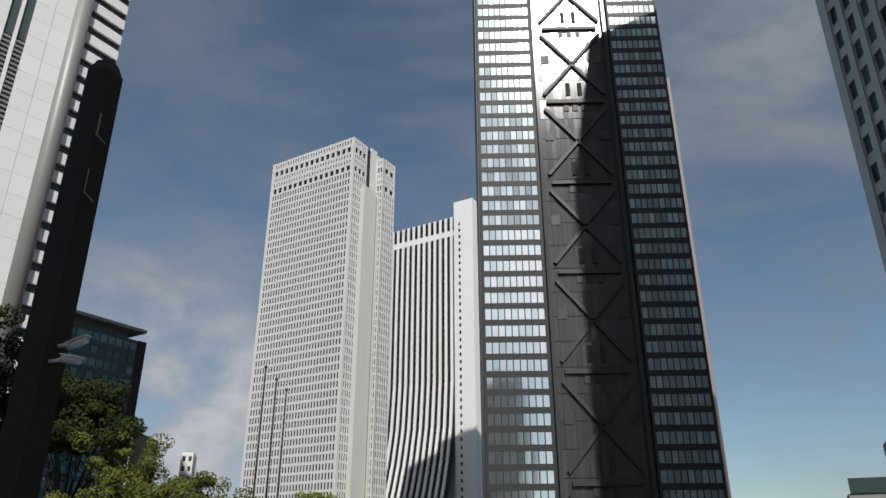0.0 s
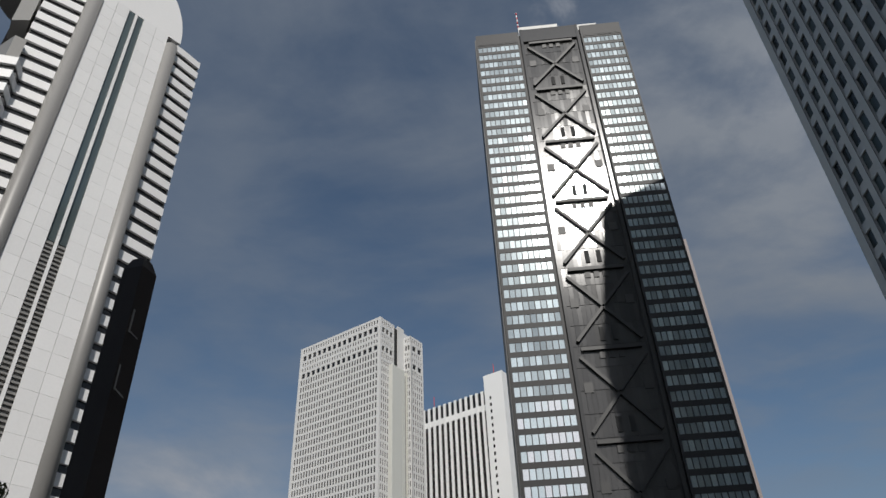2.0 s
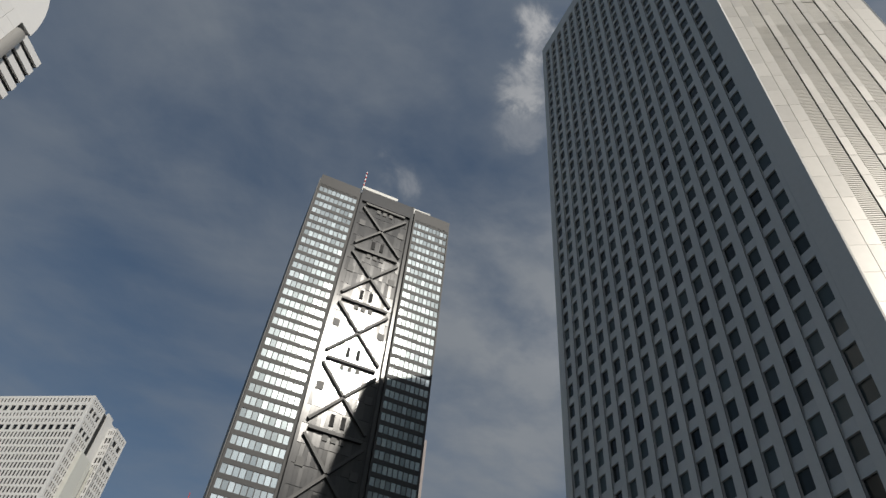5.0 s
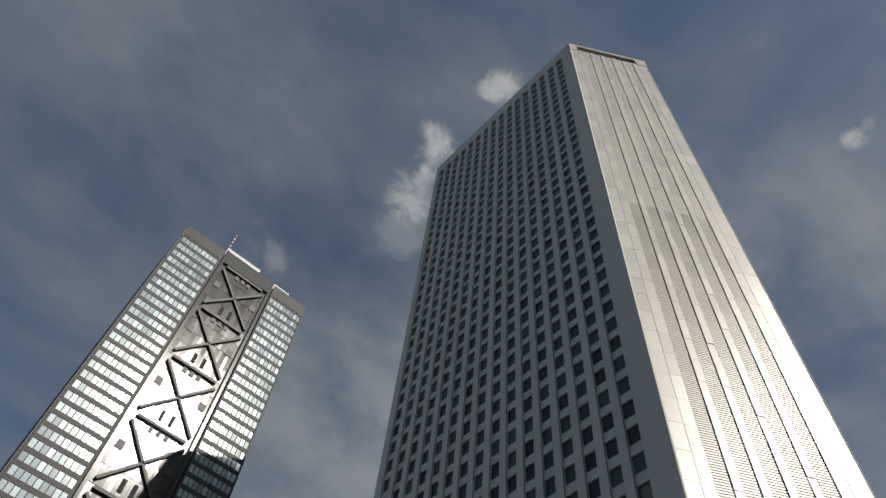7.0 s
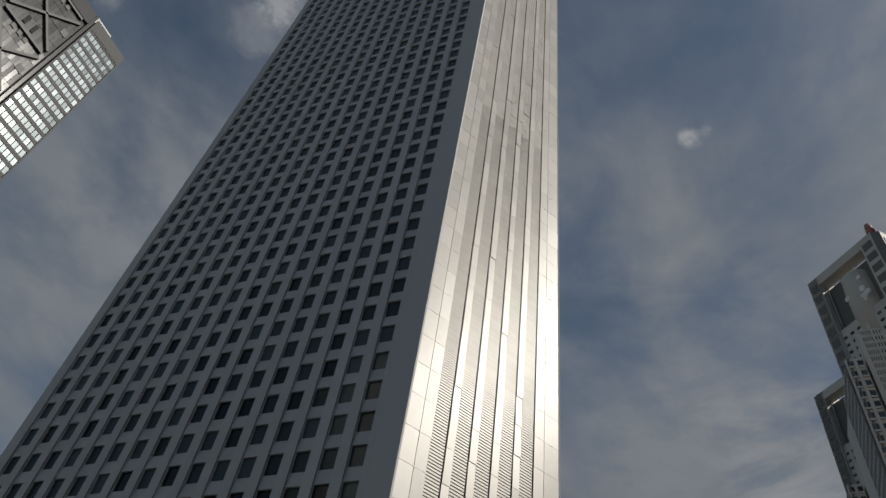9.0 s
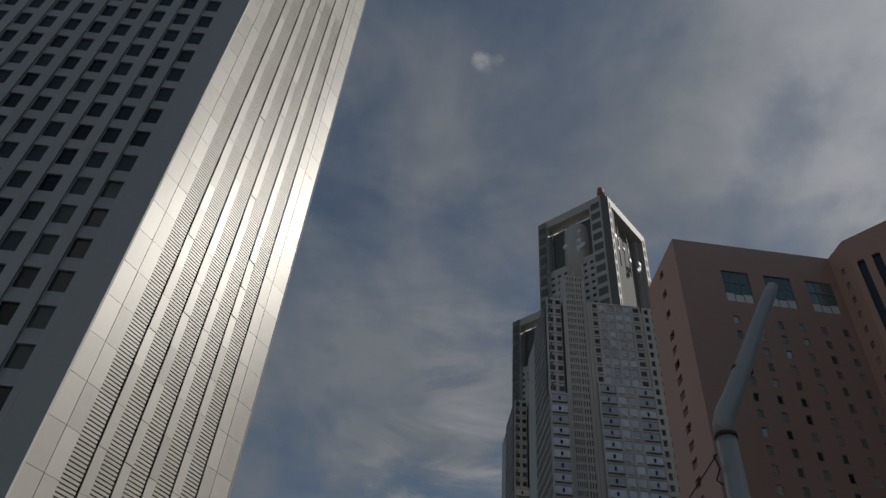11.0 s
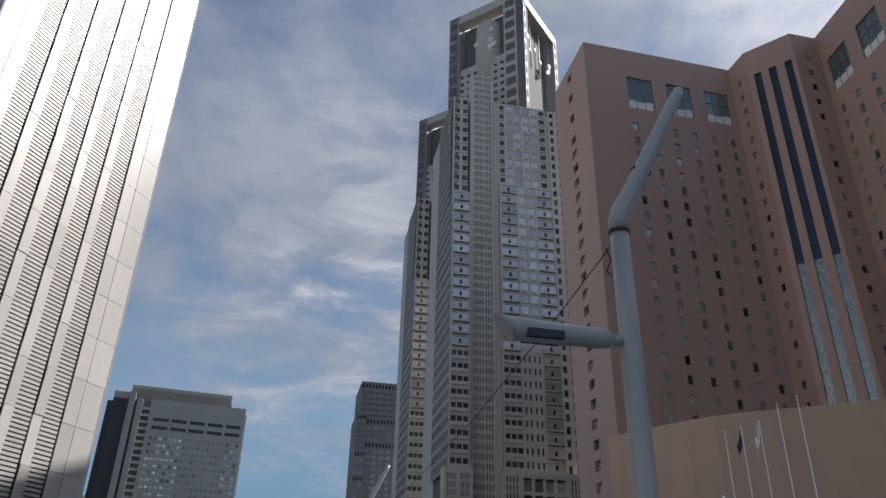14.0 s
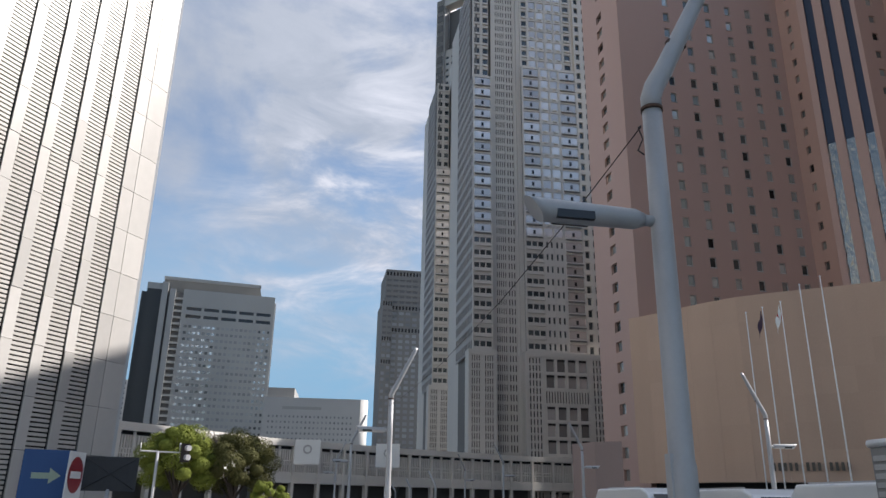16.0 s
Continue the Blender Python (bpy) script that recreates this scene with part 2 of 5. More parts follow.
def prism(bm, pts, z0, z1):
    """An upright prism over a footprint given counter-clockwise from above."""
    lo, hi = [bm.verts.new((x, y, z0)) for x, y in pts], [bm.verts.new((x, y, z1)) for x, y in pts]
    n = len(pts)
    bm.faces.new(lo[::-1]), bm.faces.new(hi)
    for i in range(n):
        bm.faces.new((lo[i], lo[(i + 1) % n], hi[(i + 1) % n], hi[i]))


def tube(bm, path, radii, n=12, cap=True):
    """A round tube along a list of points."""
    rings, path = [], [Vector(p) for p in path]
    for i, p in enumerate(path):
        d = (path[min(i + 1, len(path) - 1)] - path[max(i - 1, 0)]).normalized()
        a = d.orthogonal().normalized() if i == 0 else (a - d * a.dot(d)).normalized()
        b, r = d.cross(a), radii[i] if isinstance(radii, (list, tuple)) else radii
        rings.append([bm.verts.new(p + (a * math.cos(2 * math.pi * k / n) + b * math.sin(2 * math.pi * k / n)) * r) for k in range(n)])
    for r0, r1 in zip(rings, rings[1:]):
        for k in range(n):
            bm.faces.new((r0[k], r0[(k + 1) % n], r1[(k + 1) % n], r1[k])).smooth = True
    if cap:
        bm.faces.new(rings[0][::-1]), bm.faces.new(rings[-1])


def finish(bm, name, mat):
    bmesh.ops.recalc_face_normals(bm, faces=bm.faces)
    me = bpy.data.meshes.new(name)
    bm.to_mesh(me)
    bm.free()
    me.materials.append(mat)
    return me


def part(name, bm, mat, parent=None, label="", m=None):
    """One mesh object from a bmesh (or from a mesh that is shared), under a thing or a part."""
    me = finish(bm, name, mat) if isinstance(bm, bmesh.types.BMesh) else bm
    ob = new(name, me)
    if parent:
        ob.parent = parent
    if m is not None:
        ob.matrix_basis = m
    if label:
        ob["label"] = label
    return ob


def blocks(name, mat, parent, m, *spans):
    """A part for each box given by its spans."""
    for s in spans:
        bm = bmesh.new()
        box(bm, *s)
        part(name, bm, mat, parent, m=m)


def thing(name, label, category, at=(0, 0, 0), group="", kind=""):
    ob = new(name)
    ob.location = at
    ob.empty_display_size = 0.2
    return tagged(ob, label, category, group, kind)


def face(p0, p1, z=0.0):
    """The frame of a facade that runs from p0 to p1 (left to right as seen from outside): x along it, y into the wall."""
    u = Vector((p1[0] - p0[0], p1[1] - p0[1], 0)).normalized()
    w = Vector((0, 0, 1)).cross(u)
    return Matrix(((u.x, w.x, 0, p0[0]), (u.y, w.y, 0, p0[1]), (0, 0, 1, z), (0, 0, 0, 1)))


def span(p0, p1):
    return math.hypot(p1[0] - p0[0], p1[1] - p0[1])


def pieces(name, me, mats, parent, limit=300, tilt=0.0):
    """Alike pieces that share one mesh; those past the limit are joined into one part."""
    for m in mats[:limit]:
        if tilt:
            m = m @ pose(0, 0, 0, random.gauss(0, tilt), 0, random.gauss(0, tilt))
        part(name, me, None, parent, m=m)
    if len(mats) > limit:
        vs, fs = [], []
        base = [v.co.copy() for v in me.vertices]
        polys = [tuple(p.vertices) for p in me.polygons]
        for m in mats[limit:]:
            if tilt:
                m = m @ pose(0, 0, 0, random.gauss(0, tilt), 0, random.gauss(0, tilt))
            k = len(vs)
            vs.extend(m @ c for c in base)
            fs.extend(tuple(k + i for i in p) for p in polys)
        joined = bpy.data.meshes.new(name + "_field")
        joined.from_pydata(vs, [], fs)
        joined.materials.append(me.materials[0])
        ob = part(name + "_field", joined, None, parent)
        ob["kind"] = "stuff"


def pane_mesh(w, h, mat, d=0.06):
    bm = bmesh.new()
    box(bm, -w / 2, w / 2, 0, d, -h / 2, h / 2)
    return finish(bm, "pane", mat)


PANE_SHARE = [1.0]


def grid_wall(parent, m, x0, x1, z0, z1, nc, nr, fw, fh, depth, wall, glass, limit=300, tilt=0.0, pier_out=0.0, name="facade_grid", sill=0.0, order=1, slope=0.0):
    """A wall of piers and spandrels with a glass pane set back in every opening. fw, fh: the opening's share of its bay."""
    cw, ch = (x1 - x0) / nc, (z1 - z0) / nr
    pw, ph = cw * (1 - fw), ch * (1 - fh)
    bm = bmesh.new()
    for i in range(nc + 1):
        a, b = max(x0, x0 + i * cw - pw / 2), min(x1, x0 + i * cw + pw / 2)
        box(bm, a, b, -pier_out, depth, z0, z1)
    for j in range(nr + 1):
        a, b = max(z0, z0 + j * ch - ph / 2), min(z1, z0 + j * ch + ph / 2)
        for i in range(nc):
            k = len(bm.verts)
            box(bm, x0 + i * cw + pw / 2, x0 + (i + 1) * cw - pw / 2, 0.01 + sill, depth, a, b)
            if slope:
                bm.verts.ensure_lookup_table()
                for v in bm.verts[k:]:
                    if v.co.z > b - 0.001 and v.co.y < depth - 0.01:
                        v.co.y += slope
    part(name, bm, wall, parent, m=m)
    me = pane_mesh(cw * fw, ch * fh, glass)
    rows = range(nr) if order > 0 else range(nr - 1, -1, -1)
    mats = [m @ pose(x0 + (i + 0.5) * cw, depth - 0.08, z0 + (j + 0.5) * ch) for j in rows for i in range(nc)]
    pieces("pane", me, mats, parent, round(limit * PANE_SHARE[0]), tilt)


def cluster(name, label, category, foot, z1, wall, z0=0.0, part_name="body"):
    """A building: an empty at its base with its core as the first part."""
    ob = thing(name, label, category)
    bm = bmesh.new()
    prism(bm, foot, z0, z1)
    part(part_name, bm, wall, ob)
    return ob

leaf_green = material("spring_leaf", (0.17, 0.20, 0.034), 0.75, 0, (8, 0.15), (0.6, 0.3), vary=0.15, spec=0.15)
# leaf green darkened in colour to stand for trees in building shade
leaf_shaded = material("shade_darkened_leaf", (0.03, 0.04, 0.012), 0.75, 0, (8, 0.25), (0.6, 0.35), vary=0.3, spec=0.15)
leaf_brown = material("bronze_leaf", (0.085, 0.083, 0.028), 0.75, 0, (8, 0.15), (0.6, 0.35), vary=0.15, spec=0.15)
bark = material("bark", (0.06, 0.048, 0.04), 0.9, 0, (25, 0.3), (3, 0.2), 0.6, 30)
sign_blue = material("blue_sign_sheet", (0.02, 0.075, 0.22), 0.4, 0, (20, 0.05))
sign_white = material("white_sign_sheet", (0.75, 0.76, 0.74), 0.4, 0, (20, 0.03))
sign_dull = material("dull_reflective_sheet", (0.36, 0.42, 0.31), 0.5, 0, (20, 0.06), (2, 0.15))
sign_red = material("red_sign_sheet", (0.26, 0.015, 0.025), 0.4, 0, (20, 0.05))
sign_back = material("dark_sign_back", (0.045, 0.042, 0.042), 0.6, 0.2, (12, 0.15), (1.5, 0.2))
car_white = material("white_car_paint", (0.72, 0.72, 0.70), 0.25, 0, (10, 0.02))
rubber = material("tyre_rubber", (0.02, 0.02, 0.02), 0.8)
car_glass = window_glass("car_glass", (0.03, 0.035, 0.035), 0.2, 0.05, 0.1)
cloth_dark = material("dark_flag_cloth", (0.06, 0.035, 0.06), 0.8, 0, (20, 0.1))
gilt = material("dull_bronze_letter", (0.10, 0.085, 0.07), 0.5, 0.5)
mauve_glass = window_glass("mauve_grey_window_glass", (0.48, 0.46, 0.44), 0.45, 0.12, 0.5)
wavy_glass = window_glass("wavy_mirror_glass", (0.26, 0.26, 0.235), 0.9, 0.04, 0.1, 1.0, 1.1)
strip_glass = window_glass("grey_teal_strip_glass", (0.13, 0.165, 0.17), 0.5, 0.1, 0.1)
slab_glass = window_glass("slab_window_glass", (0.42, 0.44, 0.45), 0.5, 0.2, 0.7)
antenna_red = material("faded_red_paint", (0.32, 0.16, 0.15), 0.5, 0, (6, 0.1))
teal_spandrel = window_glass("dark_teal_spandrel", (0.03, 0.045, 0.048), 0.2, 0.2, 0.2)
slab_dull = window_glass("dull_window_glass", (0.27, 0.275, 0.275), 0.2, 0.3, 0.3)
rust = material("rusty_steel", (0.10, 0.055, 0.035), 0.8, 0.1, (60, 0.3), (6, 0.3), 0.2, 60)
dark_end_glass = material("dark_end_cladding", (0.055, 0.058, 0.058), 0.35, 0, (1, 0.06), (0.05, 0.15), spec=0.3, streak=0.3)
arcade_stone = material("weathered_pale_granite", (0.70, 0.67, 0.61), 0.7, 0, (3, 0.07), (0.1, 0.16), 0.05, 3, streak=0.4)
leaf_olive = material("olive_leaf", (0.09, 0.10, 0.022), 0.75, 0, (8, 0.25), (0.6, 0.3), vary=0.3, spec=0.15)
hotel_large_glass = window_glass("pale_green_window_glass", (0.20, 0.25, 0.24), 0.5, 0.1, 0.3, 0.1, 0.5)
# the hall granite again, darkened in colour for shade and over-bright sunlit frames
hall_stone_dim = material("dimmed_grey_granite", (0.36, 0.345, 0.33), 0.6, 0, (2, 0.07), (0.06, 0.1), streak=0.3)
frame_grey = material("pale_grey_window_frame", (0.40, 0.37, 0.34), 0.5, 0.1, (6, 0.05), (0.2, 0.1), vary=0.1)
far_stone = material("dark_brown_granite", (0.21, 0.195, 0.18), 0.6, 0, (2, 0.07), (0.06, 0.1), streak=0.3)
stair_tile = material("dull_brown_tile", (0.30, 0.215, 0.185), 0.6, 0, (6, 0.06), (0.12, 0.13), streak=0.2)



# ---- ground ----
bm = bmesh.new()
box(bm, -3000, 3000, -3000, 3000, -0.5, 0.0)
tagged(part("ground", bm, asphalt), "dark grey asphalt street ground between the towers", "ground", kind="structure")


# ---- braced black tower ----
def braced_tower():
    x0, x1, c0, c1, y, top = 9.5, 61.2, 25.4, 46.3, 167.0, 224.0
    ob = cluster("braced_tower", "tall black steel and glass office tower with crossed braces", "office tower",
                 [(x0 + 0.3, y + 0.9), (x1 - 0.3, y + 0.9), (x1 - 0.3, y + 26), (x0 + 0.3, y + 26)], top - 1, dark_metal)
    m = face((x0, y), (x1, y))
    f = 4.17
    for a, b in ((0.0, c0 - x0 - 0.6), (c1 - x0 + 0.6, x1 - x0)):
        grid_wall(ob, m, a + 0.5, b - 0.4, 1.0, 1.0 + 52 * f, 9, 52, 0.85, 0.65, 0.22, dark_metal, mirror_glass, 300, 0.22, 0.0, order=-1)
        bm = bmesh.new()
        box(bm, a, b, -0.1, 0.8, 217.9, top)
        for k in range(6):
            box(bm, a + 0.8 + k * (b - a - 1.4) / 6, a + 0.4 + (k + 1) * (b - a - 1.4) / 6, -0.16, -0.1, 218.4, 219.6)
        part("parapet", bm, dark_metal, ob, m=m)
        for e in (a, b - 0.5):
            bm = bmesh.new()
            box(bm, e, e + 0.5, -0.25, 0.9, 0, 218)
            part("corner_post", bm, dark_metal, ob, m=m)
    # braced middle bay
    a, b = c0 - x0, c1 - x0
    bm = bmesh.new()
    box(bm, a, b, 0.9, 1.0, 0, top + 1)
    part("back_wall", bm, core_panel, ob, m=m)
    me_w = 1.24
    bm = bmesh.new()
    box(bm, 0.03, me_w - 0.03, 0, 0.12, 0.06, 6.1)
    me = finish(bm, "cladding_panel", core_panel)
    cols = int((b - a - 1.9) / me_w)
    mats = [m @ pose(a + 0.95 + i * me_w, 0.75 - 0.04 * (i % 2), 1 + k * 6.2) for k in range(34, -1, -1) for i in range(cols)]
    pieces("cladding_panel", me, mats, ob, 300, 0.4)
    for e in (a, b - 0.9):
        bm = bmesh.new()
        box(bm, e, e + 0.9, -0.2, 0.9, 0, top + 1)
        part("frame_post", bm, core_panel, ob, m=m)
    bm = bmesh.new()
    box(bm, a + 0.9, b - 0.9, 0.0, 0.9, 218.2, top + 1)
    part("frame_beam", bm, core_panel, ob, m=m)
    q, xa, xb, mid = 24.85, a + 2.2, b - 2.2, (a + b) / 2
    for k in range(9):
        z = 217.2 - k * q
        bm = bmesh.new()
        box(bm, xa + 0.6, xb - 0.6, -0.1, 0.7, z - 0.55, z + 0.45)
        part("brace_beam", bm, brace_metal, ob, m=m)
        for s, t in (((xa, z - 2.3), (mid - 0.15, z - q / 2 + 0.3)), ((xb, z - 2.3), (mid + 0.15, z - q / 2 + 0.3)),
                     ((mid - 0.15, z - q / 2 - 0.3), (xa, z - q + 2.3)), ((mid + 0.15, z - q / 2 - 0.3), (xb, z - q + 2.3))):
            if min(s[1], t[1]) < 1:
                continue
            d = Vector((t[0] - s[0], 0, t[1] - s[1]))
            bm = bmesh.new()
            box(bm, 0, d.length, -0.1, 0.7, -0.42, 0.42)
            part("brace", bm, brace_metal, ob, m=m @ pose(s[0], 0, s[1]) @ pose(0, 0, 0, 0, -math.degrees(math.atan2(d.z, d.x)), 0))
        for ex in (a + 2.0, b - 4.2):
            bm = bmesh.new()
            box(bm, ex, ex + 2.2, 0.5, 0.72, z - 12.0, z - 9.2)
            part("service_door", bm, brace_metal, ob, m=m)
        for dx in (-2.4, 0.0, 2.4):
            bm = bmesh.new()
            box(bm, mid + dx - 0.7, mid + dx + 0.7, 0.45, 0.72, z - 2.8, z - 1.0)
            part("vent", bm, brace_metal, ob, m=m)
        for dx in (-1.6, 1.6):
            bm = bmesh.new()
            box(bm, mid + dx - 0.6, mid + dx + 0.6, 0.45, 0.72, z - 22.6, z - 18.6)
            part("slot", bm, gap_black, ob, m=m)
    # paler stair block beside it
    bm = bmesh.new()
    prism(bm, [(x0 - 0.4, y + 0.3), (x0 - 0.02, y + 0.3), (x0 - 0.02, y + 26), (x0 - 0.4, y + 26)], 0, 222)
    part("side_fin", bm, brace_metal, ob)
    bm = bmesh.new()
    prism(bm, [(25.5, y + 3), (40, y + 3), (40, y + 24), (25.5, y + 24)], top - 1, top + 6.6)
    prism(bm, [(40.05, y + 3.3), (54, y + 3.3), (54, y + 24), (40.05, y + 24)], top - 1, top + 5.2)
    part("penthouse", bm, white_stone, ob, "white rooftop plant room")
    mast = part("mast", (lambda b: (tube(b, [(25.8, y + 4, top), (25.8, y + 4, top + 17)], 0.22, 8), b)[1])(bmesh.new()), white_paint, ob)
    for k in range(4):
        bm = bmesh.new()
        tube(bm, [(25.8, y + 4, top + 7.5 + k * 2.6), (25.8, y + 4, top + 8.8 + k * 2.6)], 0.26, 8)
        part("red_band", bm, red_paint, mast)
    # the facade stands a little askew to the street
    ob.matrix_basis = pose(35.3, y, 0) @ pose(0, 0, 0, 0, 0, -1.8) @ pose(-35.3, -y, 0)


braced_tower()


# ---- six-sided tower with the window grid and the steel end face ----
def grid_tower():
    top = 210.0
    foot = [(53.5, 28.2), (72.3, 16.9), (119.0, 44.0), (119.0, 66.0), (72.3, 93.5), (53.5, 82.5)]
    cx, cy = sum(p[0] for p in foot) / 6, sum(p[1] for p in foot) / 6
    inner = [(cx + (x - cx) * 0.975, cy + (y - cy) * 0.975) for x, y in foot]
    ob = cluster("grid_tower", "tall grey six-sided office tower with square windows and steel-clad end", "office tower", inner, top - 0.5, steel_tower_wall)
    # long west face: seen from outside left end is the north end
    m = face(foot[5], foot[0])
    w = span(foot[5], foot[0])
    blocks("edge_frame", steel_tower_wall, ob, m, (0, 1.25, -0.1, 0.9, 0, top), (w - 2.8, w, -0.1, 0.9, 0, top), (1.25, w - 2.8, -0.08, 0.9, 204.4, top), (1.25, w - 2.8, -0.08, 0.9, 0, 3.4))
    grid_wall(ob, m, 1.25, w - 2.8, 3.45, 204.35, 16, 49, 0.58, 0.58, 0.34, steel_tower_wall, steel_tower_glass, 240, 0.3, 0.12, sill=0.0, slope=0.22)
    bm = bmesh.new()
    cw = (w - 4.05) / 16
    for i in range(16):
        box(bm, 1.25 + i * cw + cw * 0.2, 1.25 + i * cw + cw * 0.2 + 0.07, -0.16, -0.12, 3.5, 204.3)
    part("joint_line", bm, gap_black, ob, m=m)
    # narrow south-west face: steel panels and louvre strips
    m = face(foot[0], foot[1])
    w = span(foot[0], foot[1])
    bm = bmesh.new()
    box(bm, 0, w, 0.5, 0.8, 0, top - 3)
    part("steel_backing", bm, gap_black, ob, m=m)
    blocks("steel_crown", steel_tower_steel, ob, m, (0, w, 0.02, 0.9, top - 1.2, top), (0, 2.0, 0.02, 0.9, top - 5, top - 1.2), (w - 3, w, 0.02, 0.9, top - 5, top - 1.2))
    f = 4.1
    strips = [(0.0, 2.05, 0), (2.08, 3.58, 0)]
    for k in range(5):
        x = 3.6 + 3.05 * k
        strips.append((x, x + 1.85, 1))
        if k < 4:
            strips.append((x + 2.0, x + 3.03, 0))
    strips += [(17.8, 19.35, 0), (19.38, w, 0)]
    mats = {}
    for a, b, kind in strips:
        key = (round(b - a, 2), kind)
        mats.setdefault(key, [])
        for j in range(50):
            z = 0.7 + j * f
            if z + f < top - 3:
                mats[key].append(m @ pose(a, 0.15 if not kind else 0.22, z))
    for (pw, kind), ms in mats.items():
        bm = bmesh.new()
        if kind:
            high = [q for q in ms if q.translation.z > 112]
            low = [q for q in ms if q.translation.z <= 112]
            for i in range(11):
                z = i * f / 11
                box(bm, 0.02, pw - 0.02, 0.0, 0.2, z + 0.03, z + 0.27)
            pieces("louvre_panel", finish(bm, "louvre_panel", steel_tower_louvre), low, ob, 300, 0.1)
            bm = bmesh.new()
            for i in range(11):
                z = i * f / 11
                box(bm, 0.02, pw - 0.02, 0.0, 0.15, z + 0.01, z + 0.335)
            pieces("louvre_panel", finish(bm, "louvre_panel", steel_tower_louvre), high, ob, 100, 0.4)
        else:
            box(bm, 0.015, pw - 0.015, 0, 0.12, 0.02, f - 0.02)
            pieces("steel_panel", finish(bm, "steel_panel", steel_tower_steel), ms, ob, 200, 0.5 if pw < 1.2 else 0.1)
    # remaining faces, plain
    for i in (1, 2, 3, 4):
        mm = face(foot[i], foot[i + 1])
        bm = bmesh.new()
        box(bm, 0, span(foot[i], foot[i + 1]), 0.05, 1.0, 0, top)
        part("side_wall", bm, steel_tower_wall, ob, m=mm)


grid_tower()


# ---- white tower with small windows ----
def small_window_tower():
    a, b, top = (-95.6, 361.5), (-46.7, 331.8), 210.0
    m = face(a, b)
    u, v = m.col[0].xy, m.col[1].xy
    w = span(a, b)
    def at(x, y):
        return (a[0] + u.x * x + v.x * y, a[1] + u.y * x + v.y * y)
    ob = cluster("white_office_tower", "white office tower with rows of small windows and a smooth shaft", "office tower",
                 [at(0.6, 0.6), at(w - 0.6, 0.6), at(w - 0.6, 37), at(0.6, 37)], top - 0.4, precast_white)
    # front, visible part of the side, and the stair block that projects behind it
    bw, bs, be, btop = 4.5, 20.5, 31.5, 206.0
    bm = bmesh.new()
    prism(bm, [at(w - 1, bs + 0.7), at(w + bw - 0.7, bs + 0.7), at(w + bw - 0.7, be), at(w - 1, be)], 0, btop - 0.4)
    part("stair_block", bm, precast_white, ob)
    for mm, x0, x1, nc, dz in ((m, 1.5, w - 1.2, 30, 0.0), (face(b, at(w, 11.6)), 1.2, 11.2, 6, 0.0), (face(at(w + bw, bs), at(w + bw, be)), 1.0, 10.4, 5, -4.0), (face(at(w, bs), at(w + bw, bs)), 0.5, 4.0, 3, -4.0)):
        keep = 70 if nc > 20 else 15
        grid_wall(ob, mm, x0, x1, 4.0, 189.98 + dz, nc, 46, 0.57, 0.70, 0.36, precast_white, black_glass, keep, 0.0, 0.12, order=-1)
        grid_wall(ob, mm, x0, x1, 190.0 + dz, 194.0 + dz, max(2, nc // 2), 1, 0.66, 0.72, 0.6, precast_white, black_glass)
        grid_wall(ob, mm, x0, x1, 194.02 + dz, 201.0 + dz, nc, 2, 0.44, 0.55, 0.4, precast_white, black_glass)
        grid_wall(ob, mm, x0, x1, 201.02 + dz, 205.0 + dz, max(2, nc // 2), 1, 0.66, 0.75, 0.6, precast_white, black_glass)
        grid_wall(ob, mm, x0, x1, 205.02 + dz, 209.98 + dz, nc, 1, 0.44, 0.45, 0.4, precast_white, black_glass)
        end = x1 + (1.2 if nc == 30 else 0.6)
        blocks("edge_pier", precast_white, ob, mm, (0, x0, -0.1, 0.7, 0, top + dz), (x1, end, -0.1, 0.7, 0, top + dz))
    # smooth shaft with a groove and a slot, and the dark cleft above it
    mm = face(at(w, 0), at(w, 9))
    for x0, x1, o in ((7.6, 15.5, 2.5), (15.95, 18.0, 2.4), (19.9, 20.45, 2.4)):
        blocks("shaft", cream_shaft, ob, mm, (x0, x1, -o, 0.65, 0, 184.0))
    blocks("slot", t1_grey, ob, mm, (15.5, 15.95, -1.6, 0.65, 0, 183.5), (18.0, 19.9, -1.5, 0.65, 0, 182.0))
    blocks("cleft", gap_black, ob, mm, (11.7, 15.0, 0.3, 0.64, 184, 209))
    blocks("rear_wall", precast_white, ob, mm, (15.1, 20.45, -0.1, 0.66, 184.02, 211), (33, 37, 0.1, 0.66, 0, 209))
    blocks("roof_box", precast_white, ob, m, (w - 9, w - 5.5, 2, 5, top - 0.5, top + 1.6), (w - 21, w - 16, 4, 8, top - 0.5, top + 1.8))


small_window_tower()


